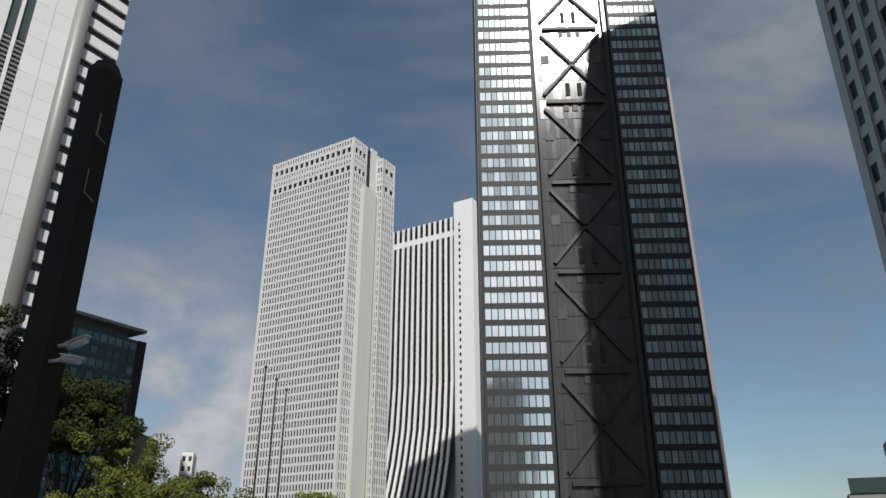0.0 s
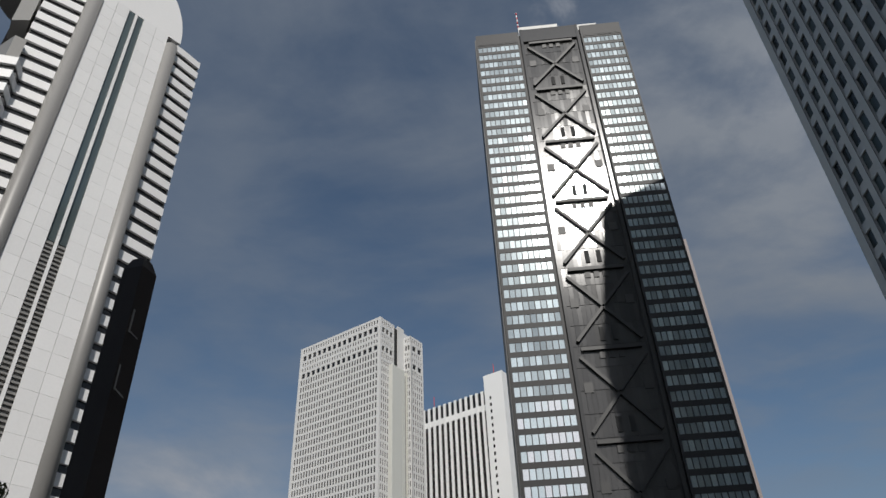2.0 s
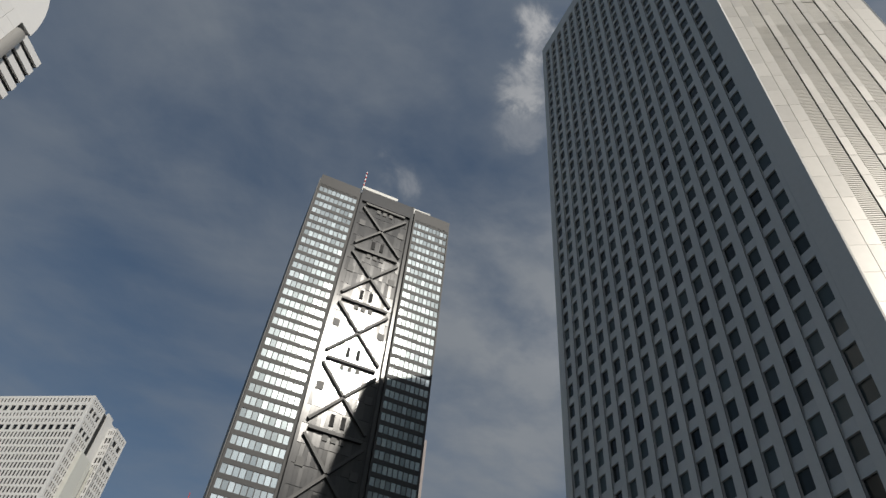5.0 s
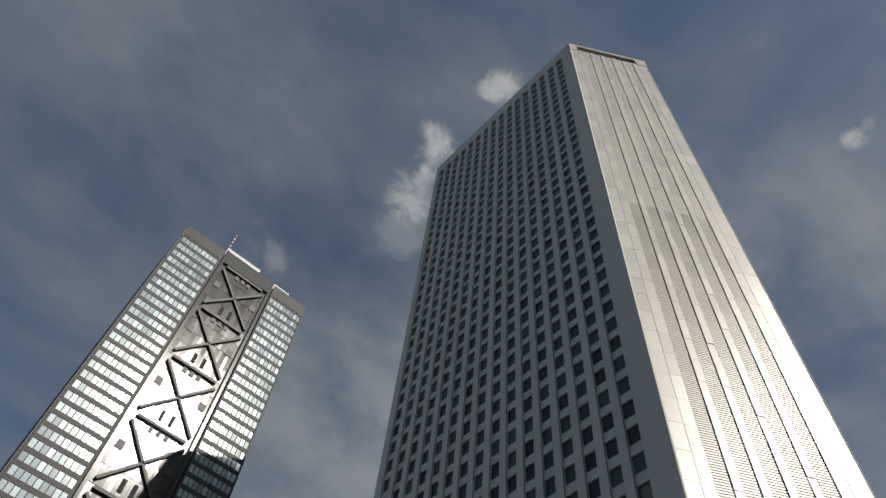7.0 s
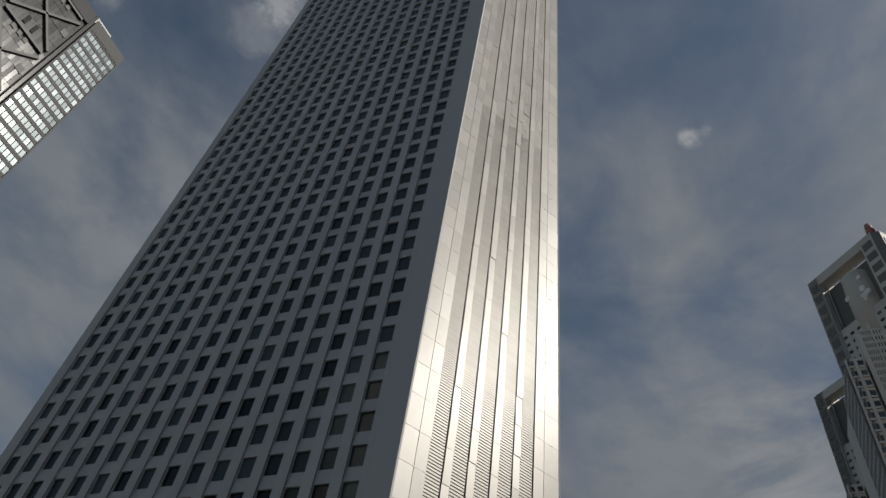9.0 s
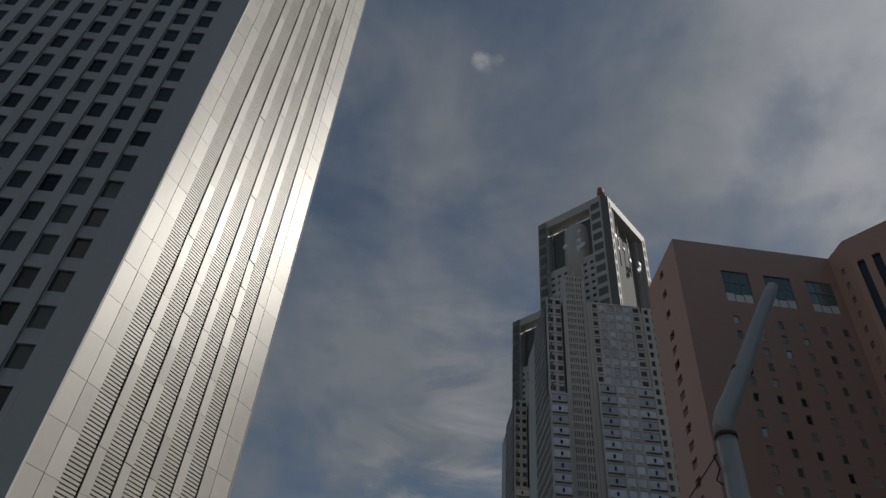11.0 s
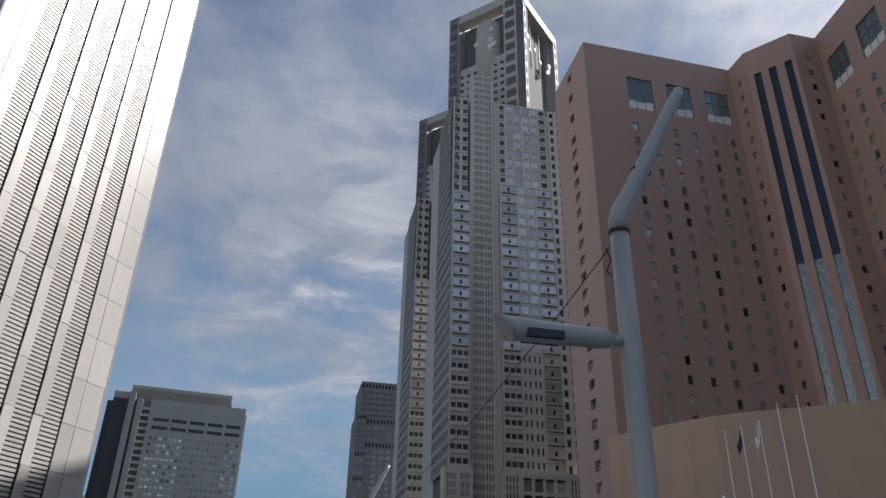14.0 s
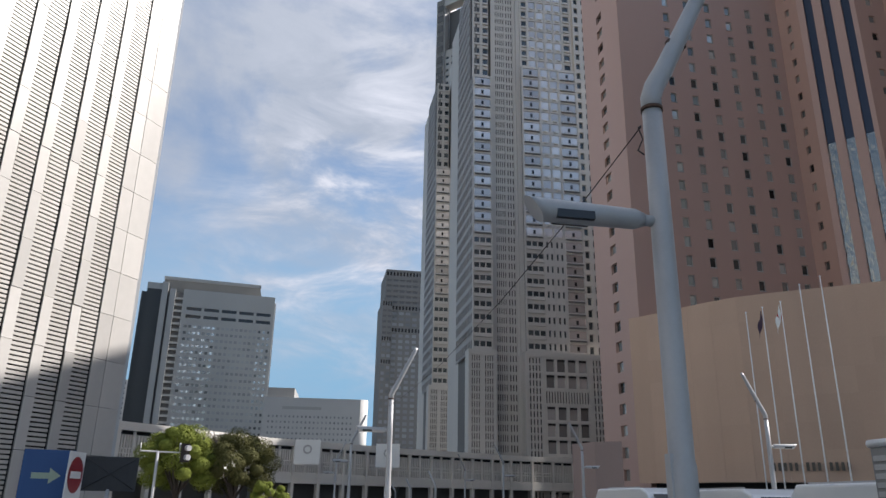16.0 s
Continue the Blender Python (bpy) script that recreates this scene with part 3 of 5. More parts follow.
# ---- tower with the flared base and vertical stripes ----
def flared_tower():
    a, b, top = (-31.5, 413.5), (7.3, 390.4), 192.0
    m = face(a, b)
    w = span(a, b)
    u, v = m.col[0].xy, m.col[1].xy
    def at(x, y):
        return (a[0] + u.x * x + v.x * y, a[1] + u.y * x + v.y * y)
    def flare(z):
        return 26.0 * max(0.0, 1 - z / 95.0) ** 2
    ob = cluster("flared_tower", "white and black striped office tower with a base that flares outward", "office tower",
                 [at(0.3, 1), at(w - 0.3, 1), at(w - 0.3, 40), at(0.3, 40)], top - 1, stripe_white)
    n = 12
    zs = [0, 8, 16, 26, 38, 52, 70, 95, 180]
    def strip(bm, x0, x1, d, z_list):
        rows = [[bm.verts.new((x, d - flare(z), z)) for x in (x0, x1)] + [bm.verts.new((x, 1.2 - flare(z), z)) for x in (x1, x0)] for z in z_list]
        for r0, r1 in zip(rows, rows[1:]):
            for k in range(4):
                bm.faces.new((r0[k], r0[(k + 1) % 4], r1[(k + 1) % 4], r1[k]))
        bm.faces.new(rows[-1]), bm.faces.new(rows[0][::-1])
    cw = w / n
    for i in range(n):
        bm = bmesh.new()
        strip(bm, i * cw, i * cw + cw * 0.42, 0.0, zs + [top])
        part("fin", bm, stripe_white, ob, m=m)
        bm = bmesh.new()
        strip(bm, i * cw + cw * 0.42, (i + 1) * cw, 0.7, zs)
        part("window_strip", bm, black_glass, ob, m=m)
        bm = bmesh.new()
        box(bm, i * cw + cw * 0.42, (i + 1) * cw - 0.02, 0.4, 1.0, 180, 183.5)
        part("attic_panel", bm, stripe_white, ob, m=m)
        bm = bmesh.new()
        box(bm, i * cw + cw * 0.42, (i + 1) * cw - 0.02, 0.6, 1.0, 183.5, top - 0.5)
        part("attic_window", bm, black_glass, ob, m=m)
    bm = bmesh.new()
    box(bm, cw * 0.42, cw - 0.004, -0.15, 0.02, 0, 1.3)
    pieces("spandrel", finish(bm, "spandrel", bronze), [m @ pose(i * cw, 0.7 - flare(4 + k * 4.0), 4 + k * 4.0) for k in range(43, -1, -1) for i in range(n)], ob, 240)
    # white end slab with a column of small windows
    mm = face(at(w, -1.0), at(w + 1, -1.0))
    bm = bmesh.new()
    box(bm, 0.05, 12.5, -1, 25, 0, 200)
    slab = part("end_slab", bm, stripe_white, ob, m=mm)
    bm = bmesh.new()
    box(bm, 3.2, 4.3, -0.06, 0.1, 0, 1.9)
    me = finish(bm, "slab_window", black_glass)
    for k in range(44):
        part("slab_window", me, None, ob, m=mm @ pose(0, -1.0, 8 + k * 4.1))
    for x, z in ((6, 192), (w + 4, 200)):
        bm = bmesh.new()
        tube(bm, [(x, 4, z - 1), (x, 4, z + 9)], 0.2, 8)
        part("mast", bm, red_paint, ob, m=m)


flared_tower()


# ---- white tower with round columns and a half-round crown ----
def round_tower():
    ob = thing("round_column_tower", "white office tower with round grey columns, striped wings and half-round crown", "office tower")
    cl, cr, top = (-85.2, 101.2), (-72.6, 117.2), 165.5
    m = face(cl, cr)
    w = span(cl, cr)
    u, v = m.col[0].xy, m.col[1].xy
    def at(x, y):
        return (cl[0] + u.x * x + v.x * y, cl[1] + u.y * x + v.y * y)
    bm = bmesh.new()
    prism(bm, [at(-8, 3), at(w + 8, 3), at(w + 8, 30), at(-8, 30)], 0, top - 0.5)
    part("body", bm, t1_grey, ob)
    # central white face with two dark strips
    s0, s1, s2, s3 = w * 0.385, w * 0.465, w * 0.50, w * 0.58
    f = 4.0
    for a, b in ((1.6, s0 / 2 + 0.8), (s0 / 2 + 0.85, s0), (s1 + 0.03, s2 - 0.03), (s3, (s3 + w - 1.6) / 2 - 0.05), ((s3 + w - 1.6) / 2, w - 1.6)):
        bm = bmesh.new()
        box(bm, 0.01, b - a - 0.01, 0, 0.25, 0.02, f - 0.02)
        me = finish(bm, "wall_panel", t1_white)
        pieces("wall_panel", me, [m @ pose(a, 0.0, top - (k + 1) * f) for k in range(41)], ob)
    for a, b in ((s0, s1), (s2, s3)):
        bm = bmesh.new()
        box(bm, a, b, 0.5, 0.9, 92, top)
        part("dark_strip", bm, strip_glass, ob, m=m)
        bm = bmesh.new()
        for k in range(92):
            box(bm, a, b, 0.2, 0.6, k * 1.0, k * 1.0 + 0.42)
        box(bm, a, b, 0.65, 0.9, 0, 92)
        part("louvre_strip", bm, t1_grey, ob, m=m)
    bm = bmesh.new()
    box(bm, 0, w, 0.95, 3, 0, top - 0.1)
    part("face_backing", bm, gap_black, ob, m=m)
    for x in (0.0, w):
        bm = bmesh.new()
        tube(bm, [(x, 0.6, 0), (x, 0.6, top - 3)], 1.7, 20)
        part("round_column", bm, t1_grey, ob, m=m)
    # striped wings: white spandrels between recessed dark bands
    for side in (0, 1):
        p, q = (at(-9.5, 2.6), at(-1.7, 1.0)) if side == 0 else (at(w + 1.7, 1.0), at(w + 9.3, 1.9))
        mm = face(p, q)
        ww = span(p, q)
        bm = bmesh.new()
        box(bm, 0.2, ww - 0.1, 0.6, 6, 0, top - 0.3)
        part("wing_glass", bm, black_glass, ob, m=mm)
        bm = bmesh.new()
        box(bm, 0, ww, 0, 6.2, 0, 2.3)
        me = finish(bm, "spandrel", t1_white)
        for k in range(41):
            part("spandrel", me, None, ob, m=mm @ pose(0, 0, top - 2.3 - k * f))
    # wider lower part of the wings
    p, q = at(w + 9.2, 2.0), at(w + 10.8, 5.5)
    mm = face(p, q)
    for k in range(9, 41):
        bm = bmesh.new()
        box(bm, 0, span(p, q), 0, 5, 0, 2.3)
        part("spandrel", bm, t1_white, ob, m=mm @ pose(0, 0, top - 2.3 - k * f))
    p, q = at(-18, 4.5), at(-9.4, -1.2)
    mm = face(p, q)
    for k in range(9, 41):
        bm = bmesh.new()
        box(bm, 0, span(p, q), 0, 5, 0, 2.3)
        part("spandrel", bm, t1_white, ob, m=mm @ pose(0, 0, top - 2.3 - k * f))
    bm = bmesh.new()
    box(bm, 0.2, span(p, q) - 0.2, 0.6, 5, 0, 128)
    part("wing_glass", bm, black_glass, ob, m=mm)
    bm = bmesh.new()
    prism(bm, [at(-11.5, 1.0), at(-9.2, 0.6), at(-9.2, 8), at(-13, 8)], 128, 137)
    part("wing_cap", bm, t1_grey, ob)
    bm = bmesh.new()
    x, y = at(-17.0, 4.0)
    tube(bm, [(x, y, 0), (x, y, 130), (x, y, 131.5)], [2.0, 2.0, 1.4], 20)
    part("round_column", bm, t1_grey, ob)
    # half-round crown
    bm = bmesh.new()
    n = 28
    front, back = [], []
    for k in range(n + 1):
        t = math.pi * k / n
        x, z = w / 2 + 0.8 + 11.6 * math.cos(t), top + 0.4 + 19.5 * math.sin(t)
        front.append(bm.verts.new((x, 0.6, z))), back.append(bm.verts.new((x, 24, z)))
    bm.faces.new(front), bm.faces.new(back[::-1])
    for k in range(n):
        bm.faces.new((front[k], front[k + 1], back[k + 1], back[k])).smooth = True
    bm.faces.new((front[0], back[0], back[n], front[n]))
    part("crown", bm, t1_white, ob, "white half-round crown", m)
    # round helicopter deck on a drum
    cx, cy = -106.0, 109.0
    for name, r0, z0, z1, mat in (("deck", 10.5, 172.0, 173.0, t1_grey), ("deck_rim", 10.9, 173.05, 174.4, t1_white), ("deck_drum", 4.2, 150, 171.9, bronze), ("deck_ring", 6.2, 171.2, 171.95, t1_grey)):
        bm = bmesh.new()
        tube(bm, [(cx, cy, z0), (cx, cy, z1)], r0, 40)
        part(name, bm, mat, ob)
    bm = bmesh.new()
    prism(bm, [at(-12.5, 10), at(-9.6, 7), at(-8, 14), at(-11, 16)], 150, 161)
    part("plant_room", bm, t1_grey, ob)


round_tower()


# ---- granite city hall towers, tops turned by half a right angle ----
def hall_bay(ob, m, ww, cols, z0, z1, n):
    """Granite wall with columns of glazed panels, each kind with its own ledges and small windows."""
    fl = (z1 - z0) / n
    xs = [0.0] + [v for x0, x1, k in cols for v in (x0, x1)] + [ww]
    for a, b in zip(xs[0::2], xs[1::2]):
        blocks("bay_pier", hall_stone, ob, m, (a, b, -0.12, 0.9, z0, z1))
    for x0, x1, kind in cols:
        w = x1 - x0
        if kind == "wide":
            grid_wall(ob, m, x0, x1, z0, z1, 1, n, 0.94, 0.64, 0.3, hall_stone, hall_glass, 20, 0.3)
            ledge, slot = (0.3, w - 0.3, -0.45, 0.0, -0.1, 0.32), (w / 2 - 0.38, w / 2 + 0.38, 0.1, 0.24, fl * 0.30, fl * 0.62)
        elif kind == "round":
            grid_wall(ob, m, x0, x1, z0, z1, 1, n, 0.86, 0.70, 0.3, hall_stone, hall_glass, 20, 0.3)
            ledge, slot = (w * 0.3, w * 0.7, -0.3, 0.2, 0.1, 0.75), None
        elif kind == "balcony":
            grid_wall(ob, m, x0, x1, z0, z1, 1, n, 0.9, 0.5, 0.5, hall_stone, dark_glass, 40)
            ledge, slot = (0.1, w - 0.1, -0.5, 0.0, 0.0, 0.7), None
        elif kind == "wide_low":
            grid_wall(ob, m, x0, x1, z0, z1, 3, n, 0.84, 0.40, 0.45, hall_stone, dark_glass, 40)
            ledge, slot = (0.3, w - 0.3, -0.5, 0.0, 0.0, 0.5), None
        else:
            grid_wall(ob, m, x0, x1, z0, z1, 2, n, 0.42, 0.5, 0.4, hall_stone, dark_glass, 40)
            ledge, slot = None, None
        for name, shape, mat in (("bay_ledge", ledge, hall_dark if kind == "wide" else hall_stone), ("bay_window", slot, black_glass)):
            if shape:
                bm = bmesh.new()
                box(bm, *shape)
                pieces(name, finish(bm, name, mat), [m @ pose(x0, 0, z0 + k * fl) for k in range(n)], ob)


def hall_tower(dx, label):
    """dx: how far this one of the twin towers stands behind the first."""
    ob = thing("city_hall_tower", label, "office tower", group="twin towers")
    xf, cx, cy, r = 211.0 + dx, 237.4 + dx, -73.9, 24.7
    bm = bmesh.new()
    prism(bm, [(xf + 6, -87.7), (xf + 45, -87.7), (xf + 45, -47.2), (xf + 6, -47.2)], 0, 181)
    part("body", bm, hall_stone, ob)
    # middle shaft of slotted granite, set back; black sheets stand for shade in its slots
    m = face((xf + 2.5, -52.7), (xf + 2.5, -61.6))
    grid_wall(ob, m, 1.6, 5.0, 0, 193, 5, 66, 0.42, 0.66, 0.4, hall_stone, gap_black, 100)
    grid_wall(ob, m, 5.4, 8.0, 0, 193, 3, 66, 0.42, 0.66, 0.4, hall_stone, gap_black, 100)
    blocks("shaft_pier", hall_stone, ob, m, (0, 1.6, -0.6, 3, 0, 191), (8.0, 8.9, -0.3, 3, 0, 191), (5.0, 5.4, -0.2, 3, 0, 196), (1.6, 8.0, 0.6, 3, 0, 193))
    blocks("shaft_return", hall_stone, ob, face((xf + 1.6, -61.6), (xf + 1.6, -63.1)), (0, 1.5, 0, 4, 0, 180))
    # window bays either side
    low = ((-46.2, -52.6, 138.0, [(0.35, 6.05, "wide")], [(0.5, 2.5, "balcony"), (3.4, 5.4, "balcony")]),
           (-63.0, -82.7, 143.6, [(0.4, 6.2, "wide"), (6.6, 9.65, "round"), (9.95, 13.0, "round"), (13.4, 19.3, "wide")],
            [(0.6, 2.5, "balcony"), (3.1, 5.9, "round"), (6.2, 9.0, "round"), (9.5, 12.3, "round"), (12.6, 15.4, "round"), (16.0, 18.4, "balcony")]))
    for y0, y1, top, cols, high in low:
        mm = face((xf, y0), (xf, y1))
        ww = y0 - y1
        blocks("bay_core", hall_dark, ob, mm, (0.1, ww - 0.1, 0.9, 6.5, 0, top - 0.1), (0.6, ww - 0.9, 2.0, 6.4, top, 180))
        hall_bay(ob, mm, ww, [(x0, x1, k if x0 > 13 else k + "_low") for x0, x1, k in cols], 44.0, 81.0, 9)
        hall_bay(ob, mm, ww, cols, 81.02, top, round((top - 81) / 4.1))
        hall_bay(ob, mm @ pose(0, 1.2, 0), ww - 0.9, high, top + 0.02, 180, round((180 - top) / 4.1))
    # side of the right bay and the narrow strip beyond it
    m = face((xf + 1.5, -82.9), (xf + 1.5, -88.2))
    grid_wall(ob, m, 0, 5.5, 44, 180, 2, 35, 0.5, 0.6, 0.8, hall_stone, dark_glass, 60)
    # face toward the first street, seen edge on; its shade is put in as darker stone
    m = face((xf + 26, -46.2), (xf + 0.4, -46.2))
    grid_wall(ob, m, 0, 25.6, 44, 138, 11, 23, 0.74, 0.66, 0.4, hall_stone_dim, dark_glass, 60, 0.3)
    grid_wall(ob, m, 0, 20, 138.02, 180, 9, 11, 0.74, 0.66, 0.4, hall_stone_dim, dark_glass, 40, 0.3)
    bm = bmesh.new()
    box(bm, 0, 25, 0.9, 1.5, 0, 180)
    part("side_core", bm, hall_dark, ob, m=m)
    # granite base storeys with slots, the shade in each put in as a black sheet
    m = face((xf - 2.0, -44.6), (xf - 2.0, -52.7))
    grid_wall(ob, m, 0.8, 3.6, 0, 42.5, 4, 19, 0.42, 0.74, 0.6, hall_stone, gap_black, 60)
    grid_wall(ob, m, 4.8, 7.6, 0, 42.5, 4, 19, 0.42, 0.74, 0.6, hall_stone, gap_black, 60)
    blocks("base_wall", hall_stone, ob, m, (0, 0.8, -0.1, 5, 0, 44), (3.6, 4.8, -0.1, 5, 0, 42.5), (7.6, 8.4, -0.1, 5, 0, 44), (0.8, 7.6, -0.08, 5, 42.5, 44), (0.8, 7.6, 0.65, 5, 0, 42.5))
    m = face((xf - 2.0, -61.7), (xf - 2.0, -88.6))
    for a, b in ((1.0, 5.0), (20.8, 25.0)):
        grid_wall(ob, m, a, b, 0, 42.5, 4, 19, 0.42, 0.74, 0.45, hall_stone, gap_black, 60)
    # deep windows, shade under their heads put in as black bars, with one storey of slots between
    for z0, z1, n in ((0.0, 28.5, 6), (33.02, 42.5, 2)):
        grid_wall(ob, m, 6.0, 19.6, z0, z1, 4, n, 0.74, 0.80, 0.7, hall_stone, mauve_glass, 60, 0.6)
        pitch = (z1 - z0) / n
        bm = bmesh.new()
        box(bm, -1.24, 1.24, 0.3, 0.6, 0.15, 0.75)
        pieces("lintel", finish(bm, "lintel", gap_black), [m @ pose(6.0 + 3.4 * (i + 0.5), 0, z0 + (k + 0.9) * pitch - 0.78) for k in range(n) for i in range(4)], ob)
    grid_wall(ob, m, 6.0, 19.6, 28.52, 33.0, 16, 1, 0.42, 0.74, 0.45, hall_stone, gap_black, 60)
    for a, b in ((0, 1.0), (5.0, 6.0), (19.6, 20.8), (25.0, 28.0)):
        blocks("base_wall", hall_stone, ob, m, (a, b, -0.1, 5, 0, 44))
    blocks("base_wall", hall_stone, ob, m, (1.0, 25.0, -0.08, 5, 42.5, 44), (1.0, 25.0, 0.95, 5, 0, 42.5))
    # turned square top with open frames
    z1 = 243.0
    c = [(cx - r, cy), (cx, cy - r), (cx + r, cy), (cx, cy + r)]
    # dark colour of the core stands for shade inside the open top
    bm = bmesh.new()
    prism(bm, [(cx + (x - cx) * 0.76, cy + (y - cy) * 0.76) for x, y in c], 170, 237)
    part("top_core", bm, hall_dark, ob)
    for p, q, seen in ((c[3], c[0], 1), (c[0], c[1], 1), (c[1], c[2], 0), (c[2], c[3], 0)):
        mm = face(p, q)
        ww = span(p, q)
        first = q == c[0]
        e0, e1 = (4.6, ww - 8.2) if first else (4.5, ww - 3.0)
        s0, s1 = (0.0, ww - 2.4) if first else (2.4, ww)
        for x0, x1, za, zb in ((s0, e0, 178, z1), (e1, s1, 178, z1), (e0, e1, z1 - 4.5, z1)):
            bm = bmesh.new()
            box(bm, x0, x1, 0, 5.0, za, zb)
            # frames past the first are darkened in colour to tone down sunlight
            part("top_frame", bm, hall_stone if first else hall_stone_dim, ob, m=mm)
        bm = bmesh.new()
        box(bm, e0, e1, 1.4 if first else 4.2, 5.2, 178, 213)
        # walls past the first get dark granite in place of shade
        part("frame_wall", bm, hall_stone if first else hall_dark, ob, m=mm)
        if first:
            grid_wall(ob, mm @ pose(0, 0.9, 0), e0, e1, 178, 210, 7, 9, 0.55, 0.4, 0.45, hall_stone, dark_glass, 63)
        if not seen:
            bm = bmesh.new()
            box(bm, e0, e1, 3, 5, 213, z1 - 4.5)
            part("frame_wall", bm, hall_dark, ob, m=mm)
            continue
        for x0, x1 in ((s0 + 0.7, e0 - 0.7), (e1 + 0.8, s1 - 0.8)):
            bm = bmesh.new()
            box(bm, x0, x1, -0.15, 0.02, 0, 3.6)
            pieces("frame_panel", finish(bm, "frame_panel", hall_dark), [mm @ pose(0, 0, 182 + k * 6) for k in range(10)], ob)
        if first:
            bm = bmesh.new()
            mid = (e0 + e1) / 2 + 1.2
            tube(bm, [(mid, 6.4, 200), (mid, 6.4, 226), (mid, 6.4, 233.5), (mid, 6.4, 235.5)], [6.4, 6.4, 6.0, 4.6], 28)
            part("drum", bm, hall_stone, ob, "round grey granite drum", m=mm)
        for k in range(7):
            bm = bmesh.new()
            bmesh.ops.create_uvsphere(bm, u_segments=14, v_segments=8, radius=random.uniform(0.8, 1.7))
            part("dish", bm, white_paint, ob, m=mm @ pose(random.uniform(e0 + 1.4, e1 - 1.4), 0.9, random.uniform(214.5, 229)) @ Matrix.Diagonal((1, 0.4, 1, 1)))
        bm = bmesh.new()
        for k in range(4):
            x = e0 + 1 + k * (e1 - e0 - 2) / 3
            tube(bm, [(x, 3.0, 212), (x, 3.0, 238)], 0.25, 6)
        part("antenna_rack", bm, lamp_grey, ob, m=mm)
    bm = bmesh.new()
    prism(bm, [(cx - r + 1.75, cy + 1.75), (cx - r + 1.75, cy - 1.75), (cx - r + 6, cy - 5), (cx - r + 6, cy + 5)], 178, z1 - 0.02)
    part("corner_column", bm, hall_dark, ob)
    bm = bmesh.new()
    tube(bm, [(cx - r + 5, cy, z1 - 1), (cx - r + 5, cy, z1 + 7)], 0.7, 8), tube(bm, [(cx - r + 5, cy, z1 + 4), (cx - r + 5, cy, z1 + 8)], [1.7, 1.3], 10), tube(bm, [(cx - r + 5, cy - 1.6, z1 - 1), (cx - r + 5, cy - 1.6, z1 + 5)], 0.5, 8)
    part("beacon", bm, antenna_red, ob, "red and white rooftop antenna")
    return ob


hall_tower(0.0, "grey granite city hall tower with turned open-framed top")
PANE_SHARE[0] = 0.2
hall_tower(74.0, "grey granite twin city hall tower standing farther off")
PANE_SHARE[0] = 1.0


# ---- pinkish brown hotel ----
def hotel_frames(ob, m, x0, x1, z0, z1, nc, nr, fw, fh):
    """A pale frame in every window opening of a hotel wall, with a sill at its foot."""
    cw, ch = (x1 - x0) / nc, (z1 - z0) / nr
    a, b = cw * fw / 2, ch * fh / 2
    bm = bmesh.new()
    box(bm, -a, -a + 0.09, 0.12, 0.24, -b, b), box(bm, a - 0.09, a, 0.12, 0.24, -b, b)
    box(bm, -a + 0.09, a - 0.09, 0.12, 0.24, -b + 0.06, -b + 0.2), box(bm, -a + 0.09, a - 0.09, 0.12, 0.24, b - 0.1, b)
    box(bm, -a - 0.05, a + 0.05, -0.06, 0.2, -b - 0.02, -b + 0.06)
    pieces("window_frame", finish(bm, "window_frame", frame_grey), [m @ pose(x0 + (i + 0.5) * cw, 0, z0 + (j + 0.5) * ch) for j in range(nr) for i in range(nc)], ob)


